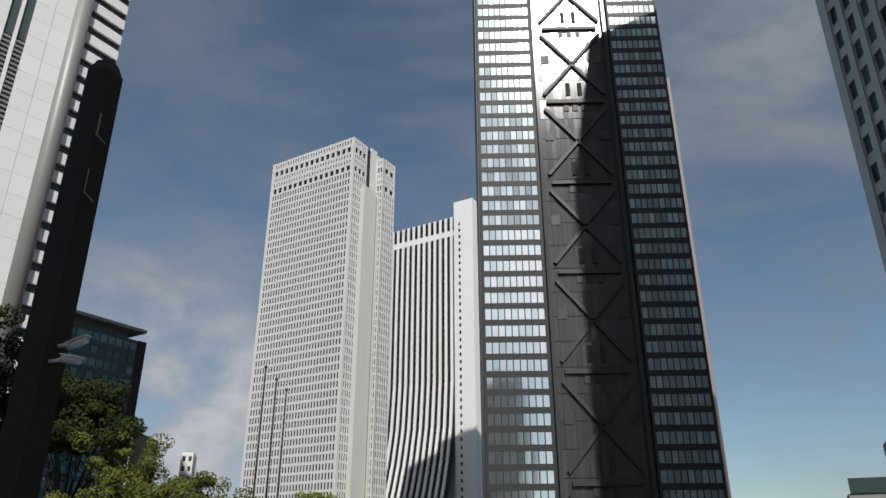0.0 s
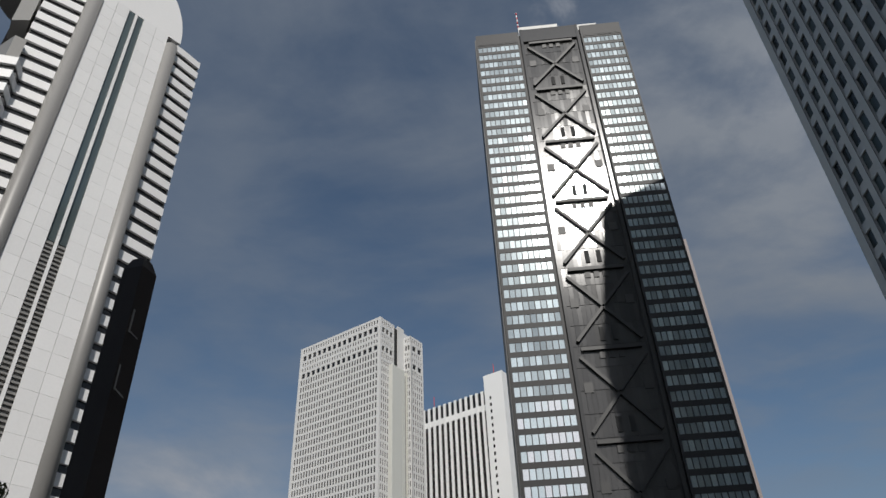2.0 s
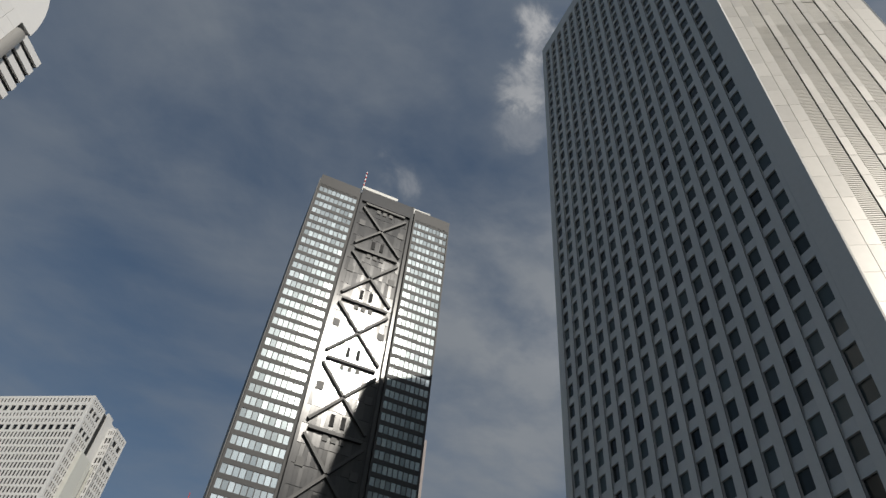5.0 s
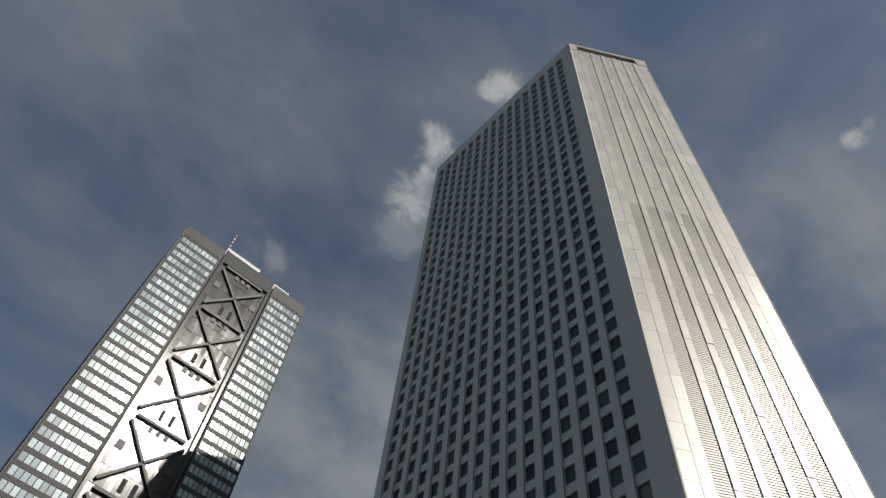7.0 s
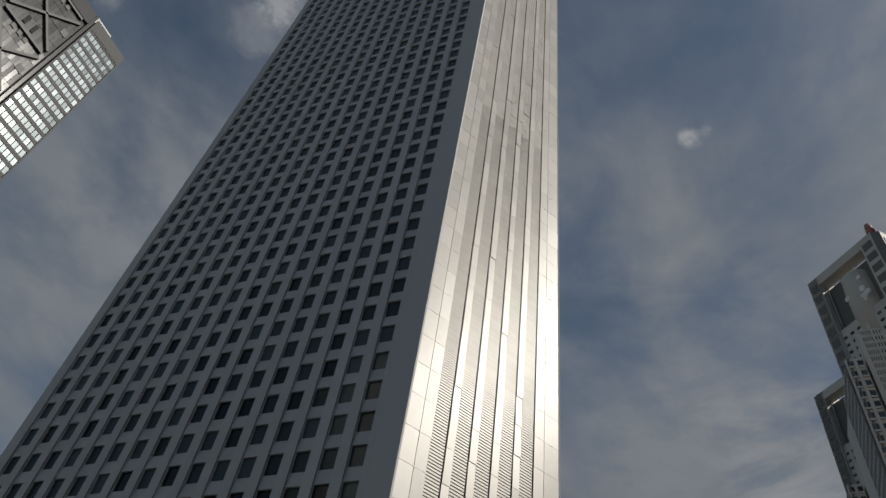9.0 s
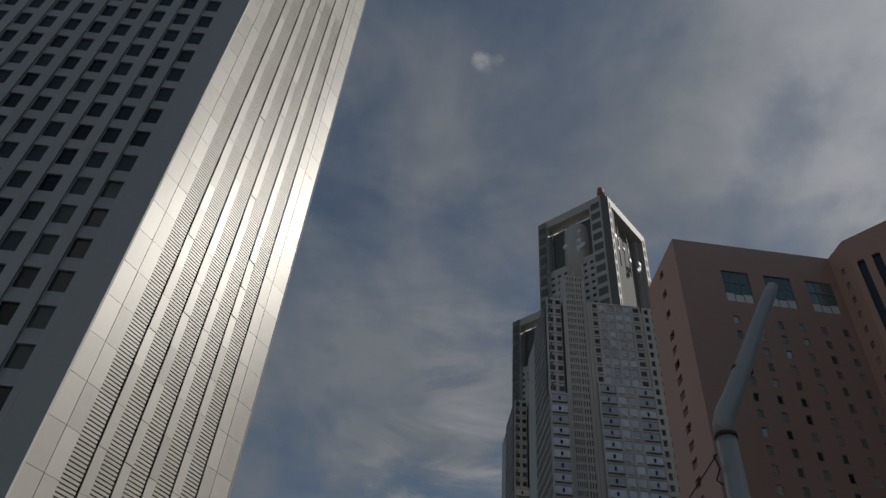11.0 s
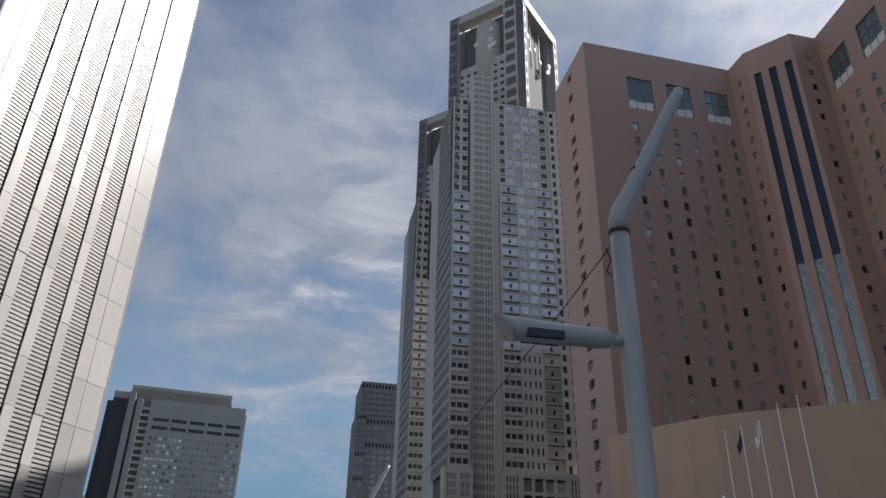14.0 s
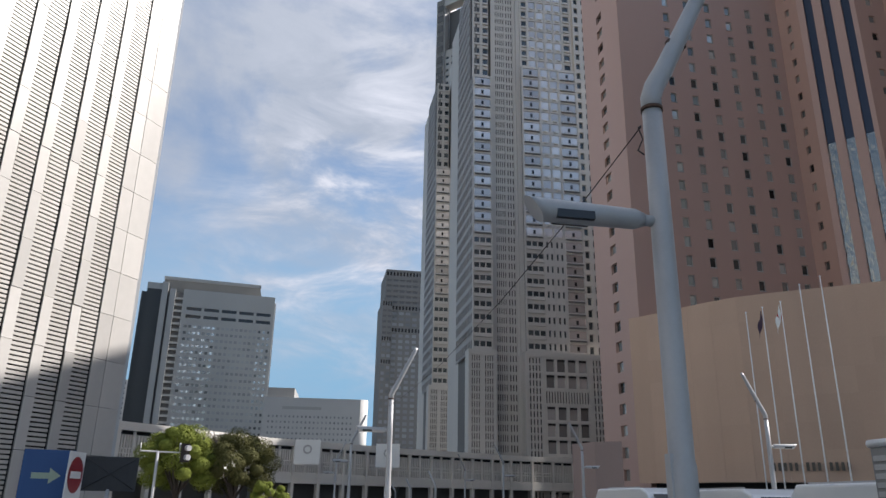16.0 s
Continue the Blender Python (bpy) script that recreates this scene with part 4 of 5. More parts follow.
def hotel():
    top = 105.0
    ob = thing("hotel_building", "pinkish brown tiled hotel with angled wings and small square windows", "hotel")
    foot = [(101.0, -47.7), (101.7, -79.4), (96.6, -79.6), (89.7, -85.0), (89.7, -90.5), (74.0, -89.2), (58.0, -87.9), (58.0, -125.0), (160.0, -125.0), (160.0, -47.7)]
    bm = bmesh.new()
    prism(bm, [(102.2, -48.9), (116.6, -48.9), (116.6, -120), (58.5, -120), (58.5, -92.2), (91.0, -92.2), (91.0, -86.4), (102.4, -80.9)][::-1], 0, top - 1)
    part("body", bm, hotel_tile, ob)
    # unseen wing at the back, added to throw shadow over the arcade's left end
    bm = bmesh.new()
    prism(bm, [(117.0, -52.0), (117.0, -120.0), (165.0, -120.0), (165.0, -90.0), (146.0, -64.0)], 0, top - 2)
    part("rear_wing", bm, hotel_tile, ob)
    # north end with one column of windows
    mm = face((116.8, -47.6), (101.0, -47.7))
    grid_wall(ob, mm, 0, 15.8, 4.0, 88.6, 1, 26, 0.14, 0.5, 0.5, hotel_tile, hotel_glass, 300)
    grid_wall(ob, mm, 0, 15.8, 89.65, 104.7, 1, 3, 0.12, 0.34, 0.5, hotel_tile, hotel_glass, 300)
    blocks("end_wall", hotel_tile, ob, mm, (0, 15.8, 0, 1.2, 88.61, 89.64), (0, 15.8, 0, 1.2, 104.71, top), (0, 15.8, 0, 1.2, 0, 4))
    # west face
    for p, q, nc, big in ((foot[0], foot[1], 6, 3), (foot[4], foot[6], 7, 4)):
        mm = face(p, q)
        ww = span(p, q)
        z1 = 87.92
        left, right = (7.2, ww - 0.02) if big == 3 else (0.02, 29.96)
        grid_wall(ob, mm, left, right, 29.69, z1, nc, 18, 0.27, 0.56, 0.35, hotel_tile, hotel_glass, 300, 0.5)
        hotel_frames(ob, mm, left, right, 29.69, z1, nc, 18, 0.27, 0.56)
        blocks("wall_band", hotel_tile, ob, mm, (0, left, 0, 1.2, 29.69, z1), (right, ww, 0, 1.2, 29.69, z1), (0, ww, 0, 1.2, 0, 29.69),
               (0, ww, 0.004, 1.2, 98.2, top), (0, ww, 0.004, 1.2, z1, 90.7))
        k0 = 8.45 if big == 3 else 1.5
        step = 8.3 if big == 3 else 8.45
        xs = [k0 + i * step for i in range(big)]
        edges = [0] + [v for x in xs for v in (x, x + 5.3)] + [ww]
        for a, b in zip(edges[0::2], edges[1::2]):
            blocks("wall_band", hotel_tile, ob, mm, (a, b, 0.004, 1.2, 90.7, 98.2))
        for x in xs:
            win = part("large_window", pane_mesh(5.3, 7.5, hotel_large_glass, 0.1), None, ob, m=mm @ pose(x + 2.65, 0.3, 94.45))
            bm = bmesh.new()
            for k in range(1, 3):
                box(bm, -2.65 + k * 1.77 - 0.06, -2.65 + k * 1.77 + 0.06, -0.12, -0.01, -3.7, 3.7)
            box(bm, -2.65, 2.65, -0.12, -0.01, 0.9, 1.05), box(bm, -2.65, 2.65, -0.12, -0.01, -1.7, -1.55)
            part("mullion", bm, t1_grey, win)
            blocks("blind", sign_white, win, Matrix(), (-2.5, -0.95, -0.06, -0.008, -3.7, -1.7), (-0.8, 0.8, -0.06, -0.008, -3.7, -1.9), (0.95, 2.5, -0.06, -0.008, -3.7, -1.6))
    # projecting bay with three dark strips
    mm = face(foot[2], foot[3])
    ww = span(foot[2], foot[3])
    e = [0, 1.05, 2.4, 3.8, 5.2, 6.75, 8.05, ww]
    for a, b in zip(e[0::2], e[1::2]):
        blocks("bay_wall", hotel_tile, ob, mm, (a, b, 0, 1.5, 0, 99))
    blocks("bay_wall", hotel_tile, ob, mm, (0, ww, 0.004, 1.5, 99, top))
    for a, b in zip(e[1::2], e[2::2]):
        part("dark_strip", pane_mesh(b - a, 41, navy_glass, 0.1), None, ob, m=mm @ pose((a + b) / 2, 0.5, 78.5))
        part("mirror_strip", pane_mesh(b - a, 58, wavy_glass, 0.1), None, ob, m=mm @ pose((a + b) / 2, 0.45, 29.0))
    for p, q, nc in ((foot[1], foot[2], 1), (foot[3], foot[4], 1)):
        mm = face(p, q)
        grid_wall(ob, mm, 0, span(p, q), 26, 101, nc, 22, 0.2, 0.4, 0.4, hotel_tile, hotel_glass)
        blocks("wall_band", hotel_tile, ob, mm, (0, span(p, q), 0, 0.8, 0, 26), (0, span(p, q), 0, 0.8, 101, top))
    return ob


hotel()


def podium():
    ob = thing("hotel_podium", "plain beige brown tiled hotel podium block", "building")
    foot = [(98.4, -47.4), (86.0, -54.5), (75.0, -67.5), (60.0, -82.0), (42.0, -84.0), (42.0, -91.0), (88.0, -91.0), (100.6, -79.0), (100.6, -45.8)]
    # the front bends in one smooth curve
    knots = [Vector(p) for p in foot[:5]]
    knots = [knots[0] * 2 - knots[1]] + knots + [knots[4] * 2 - knots[3]]
    front = []
    for a, b, c, d in zip(knots, knots[1:], knots[2:], knots[3:]):
        for k in range(4):
            t = k / 4
            front.append(tuple(0.5 * (2 * b + (c - a) * t + (2 * a - 5 * b + 4 * c - d) * t * t + (3 * b - a - 3 * c + d) * t ** 3)))
    front.append(foot[4])
    bm = bmesh.new()
    prism(bm, front + foot[5:], 4.3, 27.7)
    part("wall", bm, hotel_pod, ob)
    bm = bmesh.new()
    prism(bm, [(x + 2.2, y - 1.2) for x, y in foot[:5]] + [(90, -90), (100, -79), (100, -48)], 0, 4.3)
    part("entrance_wall", bm, gap_black, ob)
    for p, q in zip(front, front[1:]):
        mm = face(p, q)
        bm = bmesh.new()
        box(bm, 0, span(p, q), -0.15, 0.3, 4.3, 8.0)
        part("sign_band", bm, hotel_pod, ob, m=mm)
        n = max(1, round(span(p, q) / 3.0))
        w3 = span(p, q) / n
        bm = bmesh.new()
        box(bm, 0.008, w3 - 0.008, -0.03, 0.05, 0.008, 3.232)
        me = finish(bm, "wall_panel", hotel_pod)
        pieces("wall_panel", me, [mm @ pose(i * w3, 0, 8.05 + k * 3.24) for k in range(6) for i in range(n)], ob)
    # lettering too small to read: plain bars
    mm = face(front[4], front[6]) @ pose(0, -0.25, 0)
    for k in range(14):
        if k in (5, 9):
            continue
        bm = bmesh.new()
        box(bm, 0, 0.34, -0.25, -0.15, 0, 0.95)
        part("letter_bar", bm, gilt, ob, m=mm @ pose(2 + k * 0.62, 0, 5.6))


podium()


# ---- tower mostly hidden behind the braced one ----
pink = cluster("pink_tower", "pink beige clad tower mostly hidden behind the braced tower", "office tower", [(68.0, 250.0), (93.3, 250.0), (108.0, 290.0), (68.0, 290.0)], 187.0, pink_stone)


# ---- plain unseen block, added on the sunny side to shade the street ----
plain = cluster("plain_street_block", "plain grey unseen block that shades the street", "office block", [(-60.0, -120.0), (33.0, -120.0), (33.0, -88.0), (-60.0, -88.0)], 104.0, concrete)


# hidden behind the hotel, added only to cast shade on the arcade
cluster("plain_south_block", "plain grey unseen block that shades the arcade", "office block", [(136.0, -168.0), (214.0, -168.0), (214.0, -128.0), (136.0, -128.0)], 126.0, concrete)


# ---- far blocks ----
def slab_block():
    p, q, top = (479.5, 85.2), (487.5, 28.0), 128.0
    m = face(p, q)
    w = span(p, q)
    ob = thing("grey_slab_tower", "blue-grey office slab with a dark end and a hooded roof", "office tower")
    blocks("body", slab_panel, ob, m, (0, w, 1.0, 50, 0, top - 0.5))
    n, cw = 19, (w - 3.0) / 19
    third = 2.0 + cw * 7
    grid_wall(ob, m, 2.0, third, 8, 106, 7, 24, 0.64, 0.42, 0.25, slab_panel, slab_glass, 168, 0.4)
    grid_wall(ob, m, third, w - 1 - 3 * cw, 8, 106, 9, 24, 0.62, 0.42, 0.2, slab_panel, slab_dull, 216, 0.3)
    grid_wall(ob, m, w - 1 - 3 * cw, w - 1, 8, 106, 3, 24, 0.5, 0.42, 0.25, slab_panel, slab_glass, 72, 0.4)
    grid_wall(ob, m, 2, w - 1, 108, 118, 5, 2, 0.84, 0.42, 0.5, slab_panel, black_glass)
    blocks("frame", slab_panel, ob, m, (0, w, 0.0, 1.0, 118.02, top), (0, 2, 0, 1, 0, 118), (w - 1, w, 0, 1, 0, 118), (2, w - 1, 0, 1, 106.02, 107.98))
    blocks("edge_fin", concrete_light, ob, m, (w + 0.05, w + 1.0, 0.4, 40, 0, top - 4))
    # hooded roof: low dark wall under a broad slab
    bm = bmesh.new()
    lo, hi = ((-11.5, 8), (w - 8.0, 8), (w - 8.0, 46), (-11.5, 46)), ((-12.5, 4.5), (w - 10.0, 4.5), (w - 10.0, 48), (-12.5, 48))
    v0, v1 = [bm.verts.new((x, y, top - 1)) for x, y in lo], [bm.verts.new((x, y, 134.5)) for x, y in hi]
    bm.faces.new(v1), bm.faces.new(v0[::-1])
    for k in range(4):
        bm.faces.new((v0[k], v0[(k + 1) % 4], v1[(k + 1) % 4], v1[k]))
    part("hood_wall", bm, concrete, ob, m=m)
    blocks("roof_hood", slab_panel, ob, m, (-13.0, w - 9.5, 4.0, 48.5, 134.5, 136.6))
    # dark glass end, two fins and a balcony recess
    mm = face((476.0, 110.2), p)
    blocks("dark_end", dark_end_glass, ob, mm, (0, 3.1, 1.5, 30, 0, 124.7), (3.1, 12.0, 0, 30, 0, 130.2))
    blocks("end_cap", slab_panel, ob, mm, (3.05, 12.05, -0.1, 30, 126.5, 130.6))
    blocks("fin", slab_panel, ob, mm, (12.1, 15.7, -2.0, 20, 0, 131.2), (17.1, 20.5, -2.5, 20, 0, 127.0))
    blocks("recess", hall_dark, ob, mm, (15.7, 17.1, 1, 10, 0, 126), (20.5, 25.2, 2.0, 10, 0, 126))
    bm = bmesh.new()
    box(bm, 20.5, 25.2, 0.3, 2.0, 0, 1.5)
    pieces("balcony", finish(bm, "balcony", slab_panel), [mm @ pose(0, 0, 2 + k * 4.1) for k in range(30)], ob)


slab_block()


def low_block():
    ob = thing("pale_low_building", "pale grey broad building with a plain upper wall and rounded corner", "building")
    m = face((395, 24.0), (392.0, -29.0))
    w = 53.0
    bm = bmesh.new()
    box(bm, 0.5, w - 3, 0, 60, 0, 51)
    tube(bm, [(w - 3, 4, 0), (w - 3, 4, 51)], 4, 24)
    part("wall", bm, concrete_light, ob, m=m)
    bm = bmesh.new()
    box(bm, 1, 15, 8, 40, 51, 57)
    part("penthouse", bm, concrete, ob, m=m)
    bm = bmesh.new()
    box(bm, 10, 30, -0.05, 0.3, 45, 46.5)
    part("louvre", bm, slab_panel, ob, m=m)
    bm = bmesh.new()
    box(bm, 0, 0.9, -0.05, 0.1, 0, 1.1)
    me = finish(bm, "window", slab_dull)
    pieces("window", me, [m @ pose(3 + i * 2.1, 0, 24 + k * 2.8) for k in range(7) for i in range(21)], ob)


low_block()


def second_hall():
    ob = thing("granite_office_tower", "grey granite stepped office tower far behind", "office tower")
    for y0, y1, x, top in ((-45, -52, 500, 135), (-47, -80, 503, 158)):
        m = face((x, y0), (x, y1))
        ww = y0 - y1
        n = max(2, int(ww / 4.6))
        blocks("body", hall_dark, ob, m, (0.1, ww - 0.1, 0.8, 40, 0, top))
        grid_wall(ob, m, 0, ww, 0, top - 46, n, int((top - 46) / 4), 0.62, 0.55, 0.5, far_stone, slab_dull, 50)
        grid_wall(ob, m, 0, ww, top - 45.98, top - 42, n * 2, 1, 0.6, 0.7, 0.7, far_stone, black_glass)
        grid_wall(ob, m, 0, ww, top - 41.98, top - 30, n, 3, 0.7, 0.55, 0.5, far_stone, slab_dull)
        grid_wall(ob, m, 0, ww, top - 29.98, top - 26, n * 2, 1, 0.6, 0.7, 0.7, far_stone, black_glass)
        grid_wall(ob, m, 0, ww, top - 25.98, top - 6, n, 5, 0.7, 0.4, 0.4, far_stone, hall_dark)
        grid_wall(ob, m, 0, ww, top - 5.98, top, n * 2, 1, 0.55, 0.5, 0.6, far_stone, black_glass)


second_hall()


def back_tower():
    """Teal glass building behind the trees."""
    ob = thing("teal_glass_building", "dark teal glass office building with an overhanging roof", "office building")
    p, q = (-122.0, 205.0), (-100.0, 240.0)
    m = face(p, q)
    w = span(p, q)
    bm = bmesh.new()
    prism(bm, [(-121.4, 206.6), (-100.8, 239.6), (-116.0, 272.0), (-150.0, 240.0)], 0, 70.8)
    part("body", bm, gap_black, ob)
    grid_wall(ob, m, 0, w - 3.2, 1, 71, 14, 17, 0.95, 0.62, 0.3, teal_spandrel, teal_glass, 260, 0.25)
    blocks("end_pier", bronze, ob, m, (w - 3.2, w, -0.1, 1.0, 0, 71.2))
    blocks("roof_stage", concrete, ob, m, (0, w - 6.5, 1.5, 20, 71.2, 73.6))
    blocks("roof_slab", concrete, ob, m, (-3, w - 2.0, -2.2, 22, 73.6, 74.6))
    blocks("annex", hall_dark, ob, pose(0, 0, 0), (-99.6, -96.3, 240.5, 254, 0, 41.0))
    blocks("roof_rail", bronze, ob, pose(0, 0, 0), (-99.4, -96.5, 240.6, 240.75, 41.8, 42.0))


back_tower()



# ---- street surfaces ----
def street():
    for name, y0, y1, lab in (("pavement", -4.4, 24.0, "grey slab pavement where the camera stands"), ("pavement", -46.0, -20.4, "grey slab pavement before the hotel")):
        bm = bmesh.new()
        box(bm, -60, 112, y0, y1, 0.004, 0.15)
        ob = part(name, bm, paving)
        tagged(ob, lab, "pavement", kind="structure")
    for y in (-4.62, -20.38):
        bm = bmesh.new()
        for k in range(-60, 112):
            box(bm, k + 0.01, k + 0.99, y, y + 0.2, 0.002, 0.17)
        tagged(part("kerb", bm, concrete), "pale concrete kerb stones along the street", "kerb", kind="structure")
    bm = bmesh.new()
    for k in range(-12, 24):
        box(bm, k * 5, k * 5 + 3, -12.58, -12.42, 0.004, 0.008)
    tagged(part("lane_marking", bm, white_paint), "worn white lane dashes on the asphalt", "road marking", kind="structure")


street()


# ---- street lamps: bent top over the road, tube lamp over the pavement ----
def street_lamp():
    ob = thing("street_lamp", "grey painted steel street lamp with bent top and tube luminaire", "street lamp", group="street lamps")
    bm = bmesh.new()
    tube(bm, [(0, 0, 0), (0, 0, 0.12)], 0.2, 20), tube(bm, [(0, 0, 0.1), (0, 0, 1.9), (0, 0, 1.95), (0, 0, 4.0), (0, 0, 5.42)], [0.125, 0.122, 0.112, 0.105, 0.098], 20)
    part("pole", bm, lamp_grey, ob)
    bm = bmesh.new()
    box(bm, -0.05, 0.05, 0.09, 0.135, 0.5, 2.0)
    part("hatch", bm, lamp_grey, ob)
    bm = bmesh.new()
    tube(bm, [(0, 0, 5.39), (0, 0, 5.55), (0, -0.05, 5.69), (0, -0.17, 5.9), (0, -0.9, 7.36), (0, -0.98, 7.52)], [0.104, 0.105, 0.105, 0.1, 0.075, 0.06], 18)
    part("bent_top", bm, lamp_grey, ob)
    bm = bmesh.new()
    tube(bm, [(0, 0, 5.39), (0, 0, 5.43)], 0.111, 20)
    part("collar", bm, rust, ob, "rusty collar")
    bm = bmesh.new()
    tube(bm, [(0, 0.08, 4.18), (0, 0.21, 4.183)], [0.055, 0.06], 12), tube(bm, [(0, 0.19, 4.182), (0, 0.28, 4.185), (0, 0.98, 4.197), (0, 1.2, 4.202), (0, 1.29, 4.204)], [0.07, 0.1, 0.112, 0.115, 0.122], 16)
    for v in bm.verts:
        if v.co.y > 1.15:
            v.co.y += (v.co.z - 4.203) * 0.75
    arm = part("tube_lamp", bm, lamp_grey, ob)
    bm = bmesh.new()
    box(bm, -0.113, 0.113, 0.72, 1.09, 4.105, 4.185)
    part("lens", bm, lamp_dark, arm, "dark smoked lamp lens")
    bm = bmesh.new()
    box(bm, -0.04, 0.04, -0.44, -0.24, 6.2, 6.28)
    part("lamp_window", bm, rust, ob)
    return ob


lamp = street_lamp()
lamp.matrix_basis = pose(6.263, -3.196, 0)
for x in (29.8, 56.0, 82.0):
    copy_thing(lamp, pose(x, -3.15, 0))
for x in (31.8, 56.0, 80.0, 100.0):
    copy_thing(lamp, pose(x, -20.9, 0, 0, 0, 180))


def bent_post(at, label):
    ob = thing("bent_post", label, "post", at, group="short bent posts")
    bm = bmesh.new()
    tube(bm, [(0, 0, 0), (0, 0, 2.45), (0, 0.06, 2.62), (0, 0.5, 3.4)], [0.085, 0.08, 0.08, 0.06], 10)
    part("pole", bm, lamp_grey, ob)
    bm = bmesh.new()
    tube(bm, [(0, 0, 0), (0, 0, 0.06)], 0.15, 12)
    part("foot", bm, lamp_grey, ob)


for spot in ((92.4, -10.8, 0), (69.3, -9.5, 0), (50.3, -8.5, 0)):
    bent_post(spot, "short pale grey steel post with bent top in the road")


def cable():
    """Thin cable tied to the lamp pole and running off over the pavement."""
    pts = [(6.26, -3.06, 5.2), (8.0, -3.07, 5.06), (12.0, -3.08, 4.86), (18.0, -3.1, 4.80), (24.0, -3.1, 4.9), (29.8, -3.04, 5.1)]
    bm = bmesh.new()
    tube(bm, pts, 0.006, 6), tube(bm, [(6.26, -3.06, 5.21), (6.2, -3.0, 5.15), (6.24, -3.06, 5.05), (6.3, -3.03, 4.95), (6.22, -3.05, 4.87)], 0.008, 6)
    tagged(part("cable", bm, bronze), "thin dark cable tied round the lamp pole", "cable")


cable()


# ---- dark square post with two cameras ----
def post():
    ob = thing("camera_post", "dark bronze square steel post with two white cameras", "post", (-5.81, 10.39, 0))
    bm = bmesh.new()
    top = 9.6
    pts = [(-0.205, -0.175), (0.16, -0.24), (0.27, 0.12), (-0.1, 0.24)]
    lo = [bm.verts.new((x * 1.15, y * 1.15, 0)) for x, y in pts]
    hi = [bm.verts.new((x, y, top - 0.25)) for x, y in pts]
    cap = [bm.verts.new((x * 0.6, y * 0.6, top)) for x, y in pts]
    for r0, r1 in ((lo, hi), (hi, cap)):
        for k in range(4):
            bm.faces.new((r0[k], r0[(k + 1) % 4], r1[(k + 1) % 4], r1[k]))
    bm.faces.new(cap), bm.faces.new(lo[::-1])
    part("shaft", bm, bronze, ob)
    for z in (8.05, 7.0):
        bm = bmesh.new()
        box(bm, 0.165, 0.19, -0.2, -0.12, z - 0.02, z + 0.42)
        vs = [bm.verts.new(q) for q in ((0.18, -0.2, z), (0.34, -0.16, z - 0.16), (0.34, -0.14, z - 0.16), (0.18, -0.16, z), (0.18, -0.2, z + 0.03), (0.34, -0.16, z - 0.13), (0.34, -0.14, z - 0.13), (0.18, -0.16, z + 0.03))]
        for q in ((0, 3, 2, 1), (4, 5, 6, 7), (0, 1, 5, 4), (1, 2, 6, 5), (2, 3, 7, 6), (3, 0, 4, 7)):
            bm.faces.new([vs[i] for i in q])
        part("hinged_bracket", bm, t1_grey, ob, "small grey hinged bracket")
    for z, dy, tilt in ((4.30, -0.05, 12), (4.55, 0.05, -14)):
        bm = bmesh.new()
        tube(bm, [(0.2, -0.1, 0), (0.42, -0.12, 0.02)], 0.03, 8)
        arm = part("bracket", bm, white_paint, ob, m=pose(0, dy, z))
        bm = bmesh.new()
        tube(bm, [(-0.12, 0, 0), (0.2, 0, 0)], 0.055, 12), box(bm, -0.14, 0.24, -0.065, 0.065, 0.045, 0.065)
        part("camera_housing", bm, white_paint, arm, m=pose(0.48, -0.12, 0.02, 0, tilt, -20))


post()


